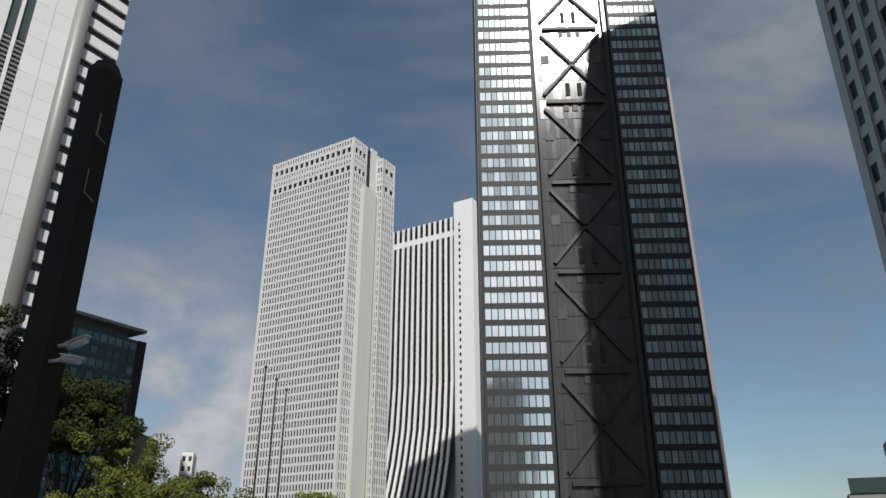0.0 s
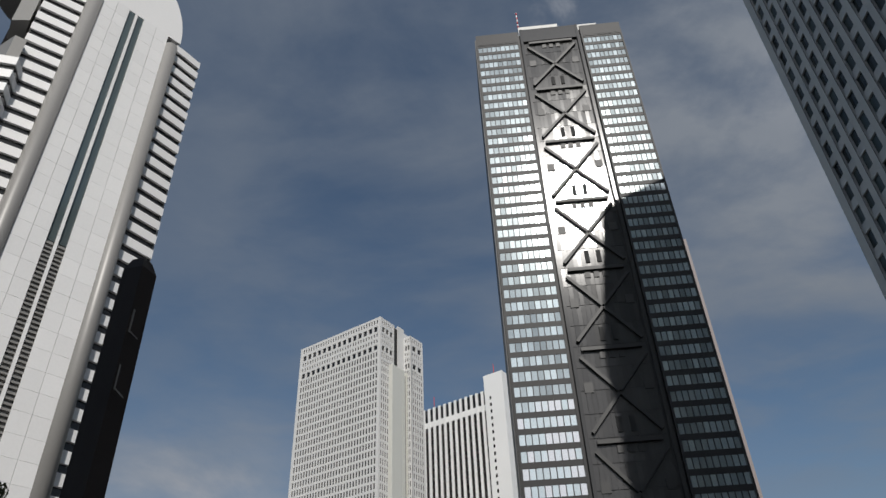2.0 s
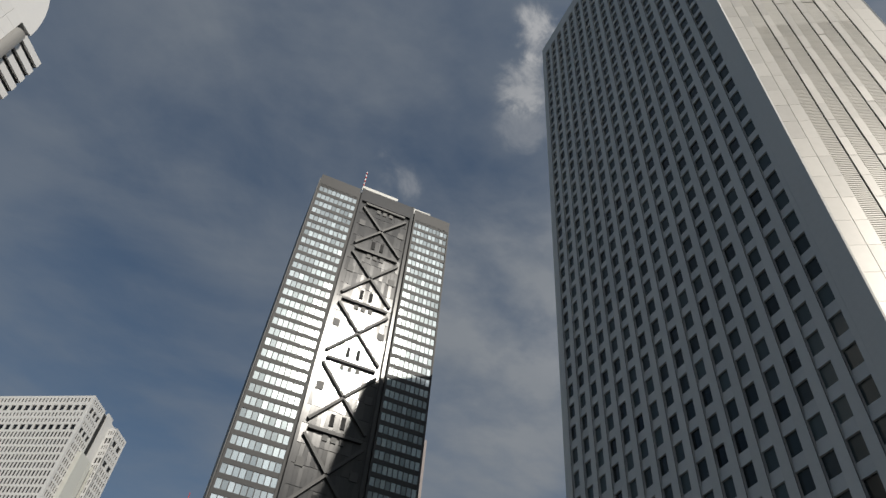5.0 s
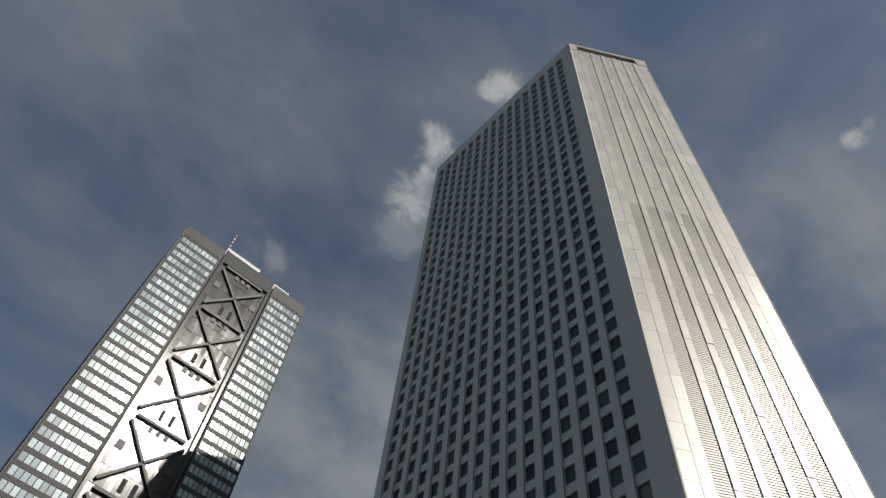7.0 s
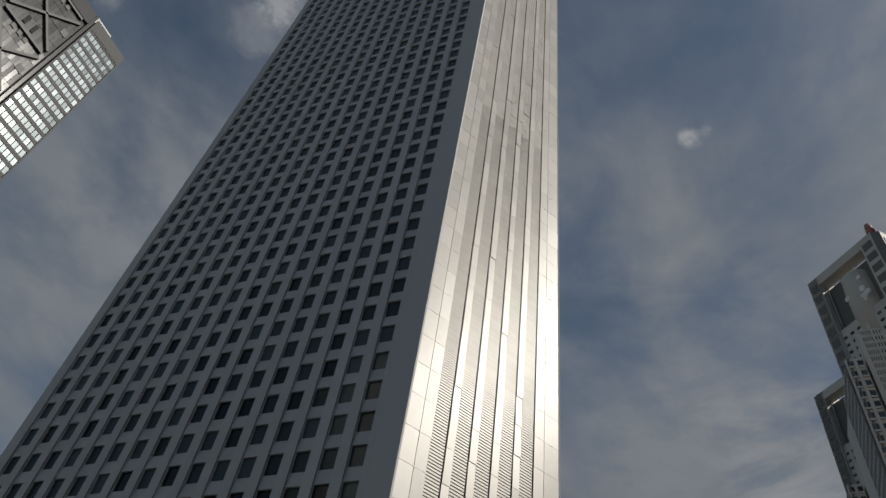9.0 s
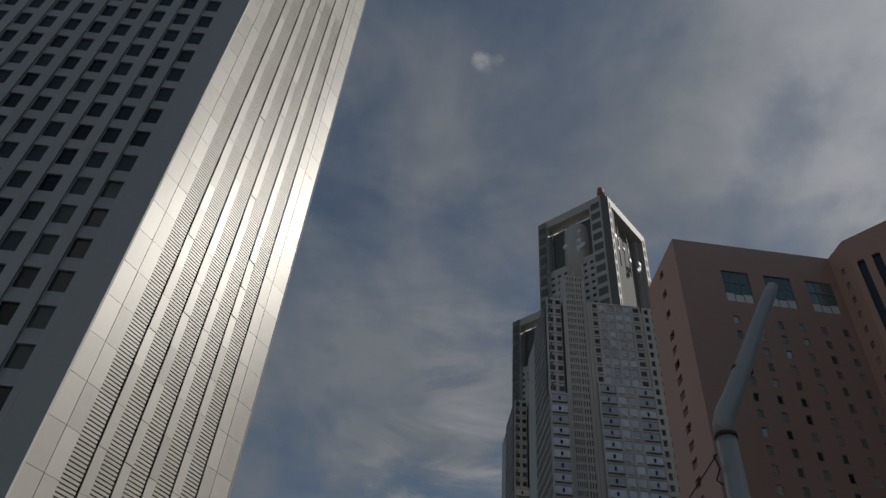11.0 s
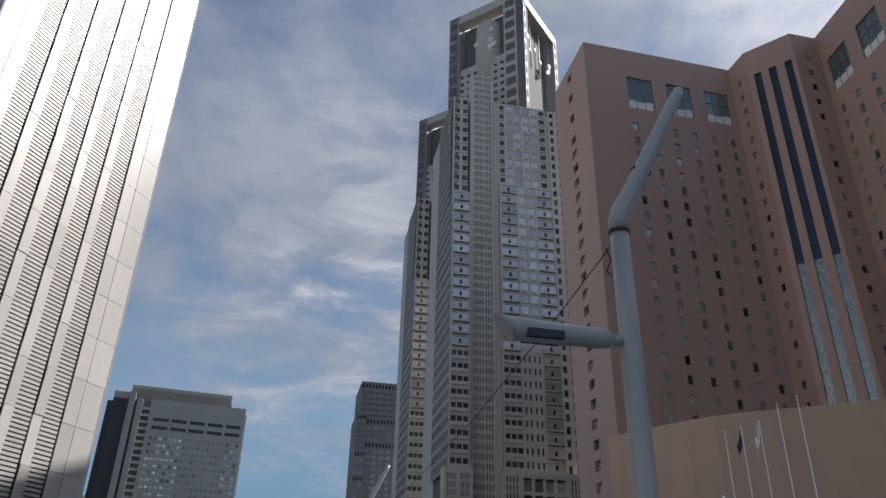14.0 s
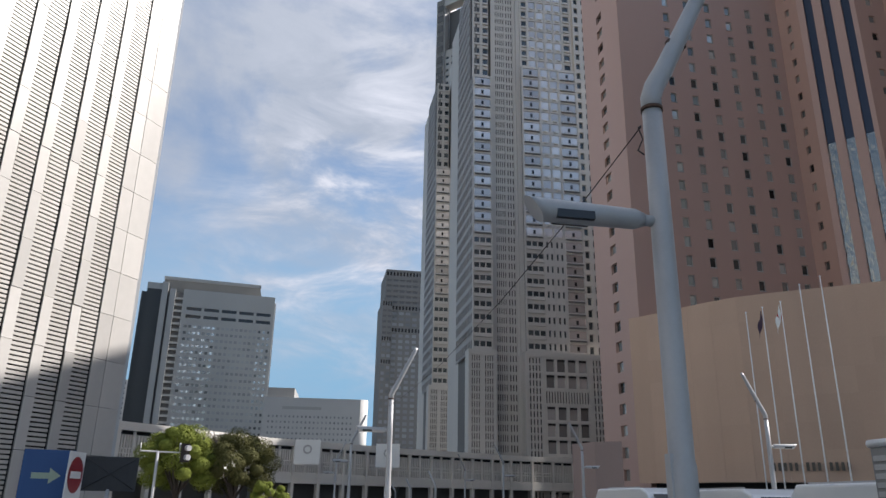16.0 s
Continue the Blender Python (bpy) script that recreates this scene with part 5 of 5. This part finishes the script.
# ---- trees ----
def tree(at, height, spread, leaf, count, seed, trunk=0.3, bare=0.0, label="", leaf_size=0.16, clump=0.55, lobes=0, low=0.22):
    rnd = random.Random(seed)
    ob = thing("tree", label, "tree", at)
    bm = bmesh.new()
    fork = height * 0.32
    tube(bm, [(0, 0, 0), (0.04, 0.02, fork * 0.5), (0.1, -0.05, fork)], [trunk * 0.6, trunk * 0.45, trunk * 0.38], 10)
    tips = []
    for k in range(11):
        a = k * 2.4 + rnd.uniform(-0.3, 0.3)
        r = spread * rnd.uniform(0.45, 0.95)
        z = fork + (height - fork) * rnd.uniform(0.35, 0.95)
        p0 = Vector((0.08, -0.04, fork * rnd.uniform(0.75, 1.0)))
        p2 = Vector((math.cos(a) * r, math.sin(a) * r, z))
        p1 = p0.lerp(p2, 0.5) + Vector((rnd.uniform(-0.3, 0.3), rnd.uniform(-0.3, 0.3), height * 0.06))
        tube(bm, [p0, p1, p2], [trunk * 0.22, trunk * 0.13, 0.015], 6)
        tips += [p2, p1.lerp(p2, 0.55)]
        for j in range(4):
            b0 = p0.lerp(p2, rnd.uniform(0.35, 0.85))
            b1 = b0 + Vector((rnd.uniform(-1, 1), rnd.uniform(-1, 1), rnd.uniform(0.1, 1.2))) * spread * 0.36
            tube(bm, [b0, b0.lerp(b1, 0.5) + Vector((0, 0, 0.08)), b1], [trunk * 0.07, trunk * 0.05, 0.008], 5)
            tips.append(b1)
    part("trunk", bm, bark, ob)
    for k in range(26):
        a, q = rnd.uniform(0, 2 * math.pi), rnd.uniform(0.0, 1.0)
        z = fork * 0.9 + (height - fork * 0.9) * q
        r = spread * (0.55 + 0.45 * math.sin(math.pi * min(1.0, q + 0.12))) * rnd.uniform(0.35, 1.0) * (1.0 if q < 0.75 else 0.7)
        tips.append(Vector((math.cos(a) * r, math.sin(a) * r, z)))
    sizes = [clump * spread * rnd.uniform(0.14, 0.30) for c in tips]
    if lobes:
        tips, sizes = [], []
        for k in range(lobes):
            q, a = 1 - 1.55 * (k + 0.5) / lobes, k * 2.4
            r = math.sqrt(max(0.0, 1 - q * q)) * rnd.uniform(0.7, 1.18)
            tips.append(Vector((math.cos(a) * r * spread * 0.74, math.sin(a) * r * spread * 0.74, height * 0.58 + q * height * 0.30)))
            sizes.append(spread * rnd.uniform(0.17, 0.42))
    vs, fs = [], []
    for k in range(count):
        n = rnd.randrange(len(tips))
        c, rc = tips[n], sizes[n]
        g = Vector((rnd.gauss(0, 1), rnd.gauss(0, 1), rnd.gauss(0, 1))).normalized()
        p = c + Vector((g.x, g.y, g.z * 0.8)) * rc * (1.0 - abs(rnd.gauss(0, 0.22)))
        if p.z < height * low or p.z > height * 1.02:
            continue
        w = 0.22 if lobes else 0.4
        f = (g + Vector((rnd.gauss(0, w), rnd.gauss(0, w), rnd.gauss(0, w)))).normalized()
        u = f.orthogonal().normalized()
        u = (u * math.cos(k) + f.cross(u) * math.sin(k)).normalized()
        v = f.cross(u)
        s = leaf_size * rnd.uniform(0.6, 1.3)
        i = len(vs)
        vs += [p - u * s, p + v * s * 0.5, p + u * s, p - v * s * 0.5]
        fs.append((i, i + 1, i + 2, i + 3))
    me = bpy.data.meshes.new("crown")
    me.from_pydata(vs, [], fs)
    me.materials.append(leaf)
    part("crown", me, None, ob)
    return ob


tree((41.6, 6.5, 0), 5.45, 2.2, leaf_green, 56000, 3, 0.35, 0, "bright green rounded street tree in full leaf", 0.05, 1.15, 30)
tree((42.6, 3.8, 0), 5.25, 2.2, leaf_brown, 52000, 4, 0.35, 0, "olive brown rounded street tree in leaf", 0.05, 1.15, 30)
tree((38.0, 1.7, 0), 2.5, 1.05, leaf_green, 14000, 5, 0.15, 0, "low bright green shrub beside the road", 0.05, 1.2, 14)
tree((-19.9, 40.4, 0), 11.3, 3.7, leaf_shaded, 46000, 16, 0.5, 0, "tall tree with dense shade-darkened green crown over bare branches", 0.11, 1.0, 0, 0.66)
tree((-15.6, 24.0, 0), 10.3, 2.6, leaf_shaded, 28000, 7, 0.35, 0, "tree with shade-darkened green crown beside the post", 0.08, 1.0, 0, 0.55)
tree((-16.4, 40.0, 0), 8.0, 3.5, leaf_olive, 16000, 8, 0.35, 0, "yellow-green spring tree with thin branches", 0.09, 0.75)
tree((-13.3, 42.0, 0), 6.2, 3.0, leaf_olive, 13000, 9, 0.3, 0, "yellow-green spring tree with open crown", 0.09, 0.75)
tree((-18.0, 72.0, 0), 7.6, 4.3, leaf_green, 18000, 10, 0.3, 0, "pale green distant street tree", 0.12, 0.9)
tree((-11.8, 66.0, 0), 7.4, 3.1, leaf_green, 16000, 11, 0.3, 0, "pale green distant street tree", 0.12, 0.9)


# ---- flagpoles by the trees and by the hotel ----
def flagpole(at, h, r=0.07, mat=None, label="slim dark steel flagpole without flag"):
    ob = thing("flagpole", label, "flagpole", at, group="flagpoles")
    bm = bmesh.new()
    tube(bm, [(0, 0, 0), (0, 0, h)], [r, r * 0.6], 10)
    part("pole", bm, mat or bronze, ob)
    bm = bmesh.new()
    bmesh.ops.create_uvsphere(bm, u_segments=10, v_segments=6, radius=r * 1.3)
    part("finial", bm, mat or bronze, ob, m=pose(0, 0, h))
    return ob


for az, tn in ((-13.8, 0.248), (-12.9, 0.232), (-12.1, 0.2187)):
    flagpole((60 * math.sin(radians(az)), 60 * math.cos(radians(az)), 0), 1.6 + 60 * tn, 0.10)
for i, (az, tn) in enumerate(((122.9, 0.235), (124.05, 0.2401), (125.3, 0.2455), (126.7, 0.2653), (128.1, 0.2734))):
    d = 74.0 - i * 1.5
    at = (d * math.sin(radians(az)), d * math.cos(radians(az)), 0)
    h = 1.6 + d * tn
    pole = flagpole(at, h, 0.07, white_paint, "white flagpole before the hotel podium")
    if i in (1, 2):
        vs, fs = [], []
        for a in range(7):
            for b in range(5):
                u, v = a / 6, b / 4
                vs.append((0.1 + u * 0.55 + 0.05 * math.sin(v * 7), 0.12 * math.sin(u * 8 + v * 2) - u * 0.2, -0.2 - v * 1.3 - u * 1.3))
        for a in range(6):
            for b in range(4):
                k = a * 5 + b
                fs.append((k, k + 5, k + 6, k + 1))
        me = bpy.data.meshes.new("flag")
        me.from_pydata(vs, [], fs)
        me.materials.append(cloth_dark if i == 1 else sign_white)
        flag = part("flag", me, None, pole, "dark limp flag" if i == 1 else "white limp flag with a red disc", pose(0, 0, h, 0, 0, 35))
        sol = flag.modifiers.new("thickness", "SOLIDIFY")
        sol.thickness = 0.02
        if i == 2:
            bm = bmesh.new()
            bmesh.ops.create_circle(bm, cap_ends=True, segments=16, radius=0.3)
            part("red_disc", bm, red_paint, flag, m=pose(0.3, -0.2, -1.3, 90, 0, 0))


# ---- road signs ----
def road_signs():
    az, d = radians(72.9), 18.0
    ob = thing("arrow_sign", "blue road sign with a white arrow on a steel pole", "road sign", (d * math.sin(az), d * math.cos(az), 0))
    turn = pose(0, 0, 0, 0, 0, -math.degrees(az))
    bm = bmesh.new()
    tube(bm, [(0, 0.06, 0), (0, 0.06, 2.4)], 0.035, 10)
    part("pole", bm, lamp_grey, ob, m=turn)
    bm = bmesh.new()
    box(bm, -0.5, 0.48, 0, 0.02, 1.4, 2.46)
    part("plate", bm, sign_blue, ob, "blue plate", turn)
    bm = bmesh.new()
    vs = [bm.verts.new((x, -0.004, z)) for x, z in ((-0.30, 1.88), (0.03, 1.88), (0.03, 1.78), (0.25, 1.94), (0.03, 2.10), (0.03, 2.0), (-0.30, 2.0))]
    bm.faces.new(vs)
    part("arrow", bm, sign_dull, ob, "dull white arrow", turn)
    az = radians(74.55)
    ob = thing("no_entry_sign", "round red no-entry sign on a white plate", "road sign", (17.6 * math.sin(az), 17.6 * math.cos(az), 0))
    turn = pose(0, 0, 0, 0, 0, -math.degrees(az) + 68)
    bm = bmesh.new()
    tube(bm, [(0, 0.05, 0), (0, 0.05, 2.4)], 0.035, 10)
    part("pole", bm, lamp_grey, ob, m=turn)
    bm = bmesh.new()
    box(bm, -0.4, 0.4, 0, 0.02, 1.5, 2.42)
    part("plate", bm, sign_white, ob, m=turn)
    bm = bmesh.new()
    bmesh.ops.create_circle(bm, cap_ends=True, segments=32, radius=0.36)
    part("disc", bm, sign_red, ob, "red disc", turn @ pose(0, -0.005, 1.96, 90, 0, 0))
    bm = bmesh.new()
    box(bm, -0.26, 0.26, -0.012, -0.006, 1.89, 2.03)
    part("bar", bm, sign_white, ob, "white bar", turn)
    az = radians(76.7)
    ob = thing("sign_board", "dark back of a wide sign board on a post", "sign", (18.4 * math.sin(az), 18.4 * math.cos(az), 0))
    turn = pose(0, 0, 0, 0, 0, -math.degrees(az) - 4)
    bm = bmesh.new()
    box(bm, -0.55, 0.55, -0.03, 0.05, 1.66, 2.38)
    part("board", bm, sign_back, ob, m=turn)
    bm = bmesh.new()
    for s in (-1, 1):
        tube(bm, [(-0.5 * s, -0.035, 1.7), (0.5 * s, -0.035, 2.34)], 0.012, 6)
    part("stiffener", bm, sign_back, ob, m=turn)
    bm = bmesh.new()
    tube(bm, [(0, 0, 0), (0, 0, 1.7)], 0.045, 10)
    part("post", bm, lamp_grey, ob)


road_signs()


def signal(az, d, z, side):
    a = radians(az)
    ob = thing("traffic_signal", "pale steel traffic signal post with arm and two lamp heads", "traffic signal", (d * math.sin(a), d * math.cos(a), 0))
    turn = pose(0, 0, 0, 0, 0, -az)
    bm = bmesh.new()
    tube(bm, [(0, 0, 0), (0, 0, z)], 0.06, 10), tube(bm, [(-0.75, 0, z + 0.35), (-0.72, 0, z), (0.9 * side, 0, z - 0.02), (0.9 * side, 0, z + 0.4)], 0.035, 8)
    part("post", bm, lamp_grey, ob, m=turn)
    for k in (0, 1):
        bm = bmesh.new()
        box(bm, 0.95 * side, 0.95 * side + 0.38, -0.2, 0.1, z - 0.42 + k * 0.4, z - 0.03 + k * 0.4)
        head = part("lamp_head", bm, bronze, ob, m=turn)
        bm = bmesh.new()
        tube(bm, [(0.95 * side + 0.24, -0.21, z - 0.22 + k * 0.4), (0.95 * side + 0.34, -0.4, z - 0.24 + k * 0.4)], 0.12, 14)
        part("visor", bm, lamp_grey, head)


signal(79.6, 36.0, 3.44, 1)


# ---- arcade along the square ----
def arcade():
    ob = thing("arcade", "grey granite elevated arcade with slotted windows and columns", "arcade")
    lattice, dark = ([], []), ([], [])

    def slab(into, m, x0, x1, y0, y1, z0, z1):
        k = len(into[0])
        into[0].extend(m @ Vector(p) for p in ((x0, y0, z0), (x1, y0, z0), (x1, y1, z0), (x0, y1, z0), (x0, y0, z1), (x1, y0, z1), (x1, y1, z1), (x0, y1, z1)))
        into[1].extend(tuple(k + q for q in f) for f in ((0, 3, 2, 1), (4, 5, 6, 7), (0, 1, 5, 4), (1, 2, 6, 5), (2, 3, 7, 6), (3, 0, 4, 7)))

    line = [(112.0, 58.0), (136.0, 32.0), (164.0, 8.6), (188.0, -25.0), (203.0, -55.0), (212.0, -88.0), (216.0, -110.0)]
    for p, q in zip(line, line[1:]):
        m = face(p, q)
        w = span(p, q)
        n = max(2, round(w / 3.5))
        bm = bmesh.new()
        box(bm, 0, w, -0.3, 6, 12.2, 13.6), box(bm, 0, w, -0.15, 6, 4.6, 6.6), box(bm, 0, w, 0.6, 6, 6.6, 12.2)
        part("deck", bm, arcade_stone, ob, m=m)
        cw = w / n
        for i in range(n):
            a, b = i * cw + (0.75 if i % 2 == 0 else 0.45), (i + 1) * cw - 0.1
            for z0, z1 in ((9.3, 11.5), (8.5, 9.1), (6.8, 8.3)):
                pitch = (b - a) / 5
                for k in range(6):
                    x = a + k * pitch
                    slab(lattice, m, max(a, x - pitch * 0.25), min(b, x + pitch * 0.25), 0.0, 0.5, z0, z1)
                # black sheet in place of the shade within the open slots
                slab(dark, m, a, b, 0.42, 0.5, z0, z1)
            for z0, z1 in ((11.5, 11.52), (9.1, 9.3), (8.3, 8.5), (6.6, 6.8)):
                slab(lattice, m, a, b, 0.01, 0.55, z0, z1)
            # black bar painted in for the shade below the deck edge
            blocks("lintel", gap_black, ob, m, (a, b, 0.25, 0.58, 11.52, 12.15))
        for i in range(n):
            bm = bmesh.new()
            box(bm, i * cw, i * cw + (0.75 if i % 2 == 0 else 0.45), -0.25 if i % 2 == 0 else 0.05, 0.8, 0 if i % 2 == 0 else 6.62, 12.19)
            part("column", bm, arcade_stone, ob, m=m)
        bm = bmesh.new()
        box(bm, 0, w, 4.0, 6, 0, 4.6)
        part("back_wall", bm, hall_dark, ob, m=m)
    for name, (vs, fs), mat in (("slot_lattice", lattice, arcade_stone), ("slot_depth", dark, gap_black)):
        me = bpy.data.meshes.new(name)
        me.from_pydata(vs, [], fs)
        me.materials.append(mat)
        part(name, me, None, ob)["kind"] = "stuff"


arcade()


def banner(az, d, zt, zb, w):
    a = radians(az)
    ob = thing("banner", "white square banner with a grey round emblem", "banner", (d * math.sin(a), d * math.cos(a), 0), group="banners on the arcade")
    turn = pose(0, 0, 0, 0, 0, -az - 14)
    bm = bmesh.new()
    box(bm, -w / 2, w / 2, -0.02, 0.02, zb, zt)
    part("cloth", bm, sign_white, ob, m=turn)
    bm = bmesh.new()
    for k in range(20):
        t = 2 * math.pi * k / 20
        x, z = 0.75 * math.cos(t), 0.75 * math.sin(t)
        box(bm, x - 0.16, x + 0.16, -0.04, -0.021, z - 0.16, z + 0.16)
    part("emblem", bm, lamp_grey, ob, m=turn @ pose(0, 0, (zt + zb) / 2 + 0.5))


banner(90.05, 158.0, 13.0, 8.1, 5.3)
banner(96.0, 170.0, 13.4, 8.3, 5.5)


# ---- block in front of the hotel ----
def brown_block():
    ob = thing("stair_block", "plain brown tiled stair block", "building")
    bm = bmesh.new()
    prism(bm, [(79.0, -28.4), (74.5, -29.2), (72.9, -31.5), (79.0, -33.8)], 0, 7.6)
    part("wall", bm, stair_tile, ob)


brown_block()


# ---- parked vans ----
def van(at, turn, label, h=1.95, length=4.6):
    ob = thing("van", label, "van", (0, 0, 0), group="parked vans")
    w = 0.86
    prof = [(-length / 2, 0.35), (length / 2 - 0.1, 0.35), (length / 2, 0.8), (length / 2 - 0.35, 1.05), (length / 2 - 1.0, h - 0.12), (length / 2 - 1.3, h), (-length / 2 + 0.25, h), (-length / 2, h - 0.25)]
    bm = bmesh.new()
    a, b = [bm.verts.new((x, -w, z)) for x, z in prof], [bm.verts.new((x, w, z)) for x, z in prof]
    bm.faces.new(a), bm.faces.new(b[::-1])
    for k in range(len(prof)):
        bm.faces.new((a[k], a[(k + 1) % len(prof)], b[(k + 1) % len(prof)], b[k]))
    bmesh.ops.recalc_face_normals(bm, faces=bm.faces)
    bmesh.ops.bevel(bm, geom=list(bm.edges), offset=0.06, segments=3, affect="EDGES", profile=0.6)
    body = part("body", bm, car_white, ob)
    for s in (-1, 1):
        for x0, x1 in ((-length / 2 + 0.3, -0.7), (-0.6, 0.6), (0.7, length / 2 - 1.15)):
            bm = bmesh.new()
            box(bm, x0, x1, s * (w + 0.002) - 0.008, s * (w + 0.002) + 0.008, 1.15, h - 0.28)
            part("side_window", bm, car_glass, ob)
        for x in (-length / 2 + 0.8, length / 2 - 0.85):
            bm = bmesh.new()
            tube(bm, [(x, s * (w - 0.2), 0.31), (x, s * (w + 0.02), 0.31)], 0.31, 24)
            wheel = part("wheel", bm, rubber, ob)
            bm = bmesh.new()
            tube(bm, [(x, s * (w + 0.021), 0.31), (x, s * (w + 0.03), 0.31)], 0.19, 16)
            part("rim", bm, lamp_grey, wheel)
    bm = bmesh.new()
    vs = [bm.verts.new(p) for p in ((length / 2 - 0.36, -0.75, 1.1), (length / 2 - 0.36, 0.75, 1.1), (length / 2 - 0.95, 0.72, h - 0.17), (length / 2 - 0.95, -0.72, h - 0.17))]
    bm.faces.new(vs)
    part("windscreen", bm, car_glass, ob, m=pose(0.03, 0, 0.02))
    blocks("roof_rail", lamp_grey, ob, Matrix(), (-1.5, 0.5, -0.72, -0.69, h + 0.005, h + 0.03), (-1.5, 0.5, 0.69, 0.72, h + 0.005, h + 0.03))
    ob.matrix_basis = pose(*at, 0, 0, turn)
    return ob


van((19.0, -9.06, 0), 180, "white van with roof rails parked in the road", 1.97, 4.4)
van((14.25, -9.06, 0), 180, "white estate car parked in the road", 1.89, 3.9)
van((10.3, -9.06, 0), 180, "white van with dark windows parked in the road", 1.94, 3.8)


def box_truck():
    ob = thing("box_truck", "pale grey small truck with ribbed box body", "truck", (6.5, -7.4, 0))
    bm = bmesh.new()
    box(bm, -1.4, 1.55, -0.85, 0.85, 0.75, 2.3)
    part("cargo_box", bm, t1_grey, ob)
    for k in range(14):
        bm = bmesh.new()
        box(bm, -1.35, 1.5, 0.85, 0.875, 0.8 + k * 0.1, 0.86 + k * 0.1)
        part("rib", bm, lamp_grey, ob)
    bm = bmesh.new()
    tube(bm, [(-1.42, 0.84, 2.3), (1.57, 0.84, 2.3)], 0.05, 8)
    part("top_rail", bm, white_paint, ob)
    bm = bmesh.new()
    box(bm, -2.9, -1.5, -0.8, 0.8, 0.5, 1.9)
    part("cab", bm, car_white, ob)
    for x in (-2.2, 0.7):
        for s in (-1, 1):
            bm = bmesh.new()
            tube(bm, [(x, s * 0.6, 0.36), (x, s * 0.82, 0.36)], 0.36, 20)
            part("wheel", bm, rubber, ob)
    bm = bmesh.new()
    box(bm, -2.8, 1.5, -0.4, 0.4, 0.45, 0.75)
    part("chassis", bm, rubber, ob)


box_truck()


# ---- low building with a roof sign far along the street ----
def far_building():
    ob = thing("low_far_building", "grey low building with a teal roof sign", "building")
    p, q = (122.0, 232.0), (160.0, 215.0)
    m = face(p, q)
    bm = bmesh.new()
    box(bm, 14, span(p, q), 0.5, 20, 0, 38)
    part("body", bm, concrete, ob, m=m)
    grid_wall(ob, m, 14, span(p, q), 2, 37, 8, 9, 0.6, 0.5, 0.5, concrete, dark_glass, 81)
    bm = bmesh.new()
    box(bm, 0, 13.95, 1, 12, 0, 22)
    part("annex", bm, concrete, ob, m=m)
    bm = bmesh.new()
    box(bm, 0.5, 12.5, 0.5, 1.0, 22.0, 26.4)
    part("roof_sign", bm, teal_glass, ob, "teal roof sign", m)


far_building()


def white_block():
    ob = thing("white_low_building", "white low building glimpsed between towers", "building")
    m = face((600.0, 151.5), (606.0, 122.0))
    bm = bmesh.new()
    box(bm, 0, 30, 0.5, 20, 0, 86)
    part("body", bm, concrete_light, ob, m=m)
    grid_wall(ob, m, 0, 30, 2, 85, 10, 22, 0.4, 0.45, 0.4, concrete_light, dark_glass, 60)


white_block()


def pale_house():
    ob = thing("pale_distant_building", "pale small building behind the street trees", "building")
    m = face((-98.3, 284.0), (-94.0, 285.0))
    blocks("body", white_stone, ob, m, (0, 4.4, 0.5, 15, 0, 41.5))
    grid_wall(ob, m, 0, 4.4, 1, 41, 2, 11, 0.5, 0.5, 0.5, white_stone, dark_glass, 44)


pale_house()
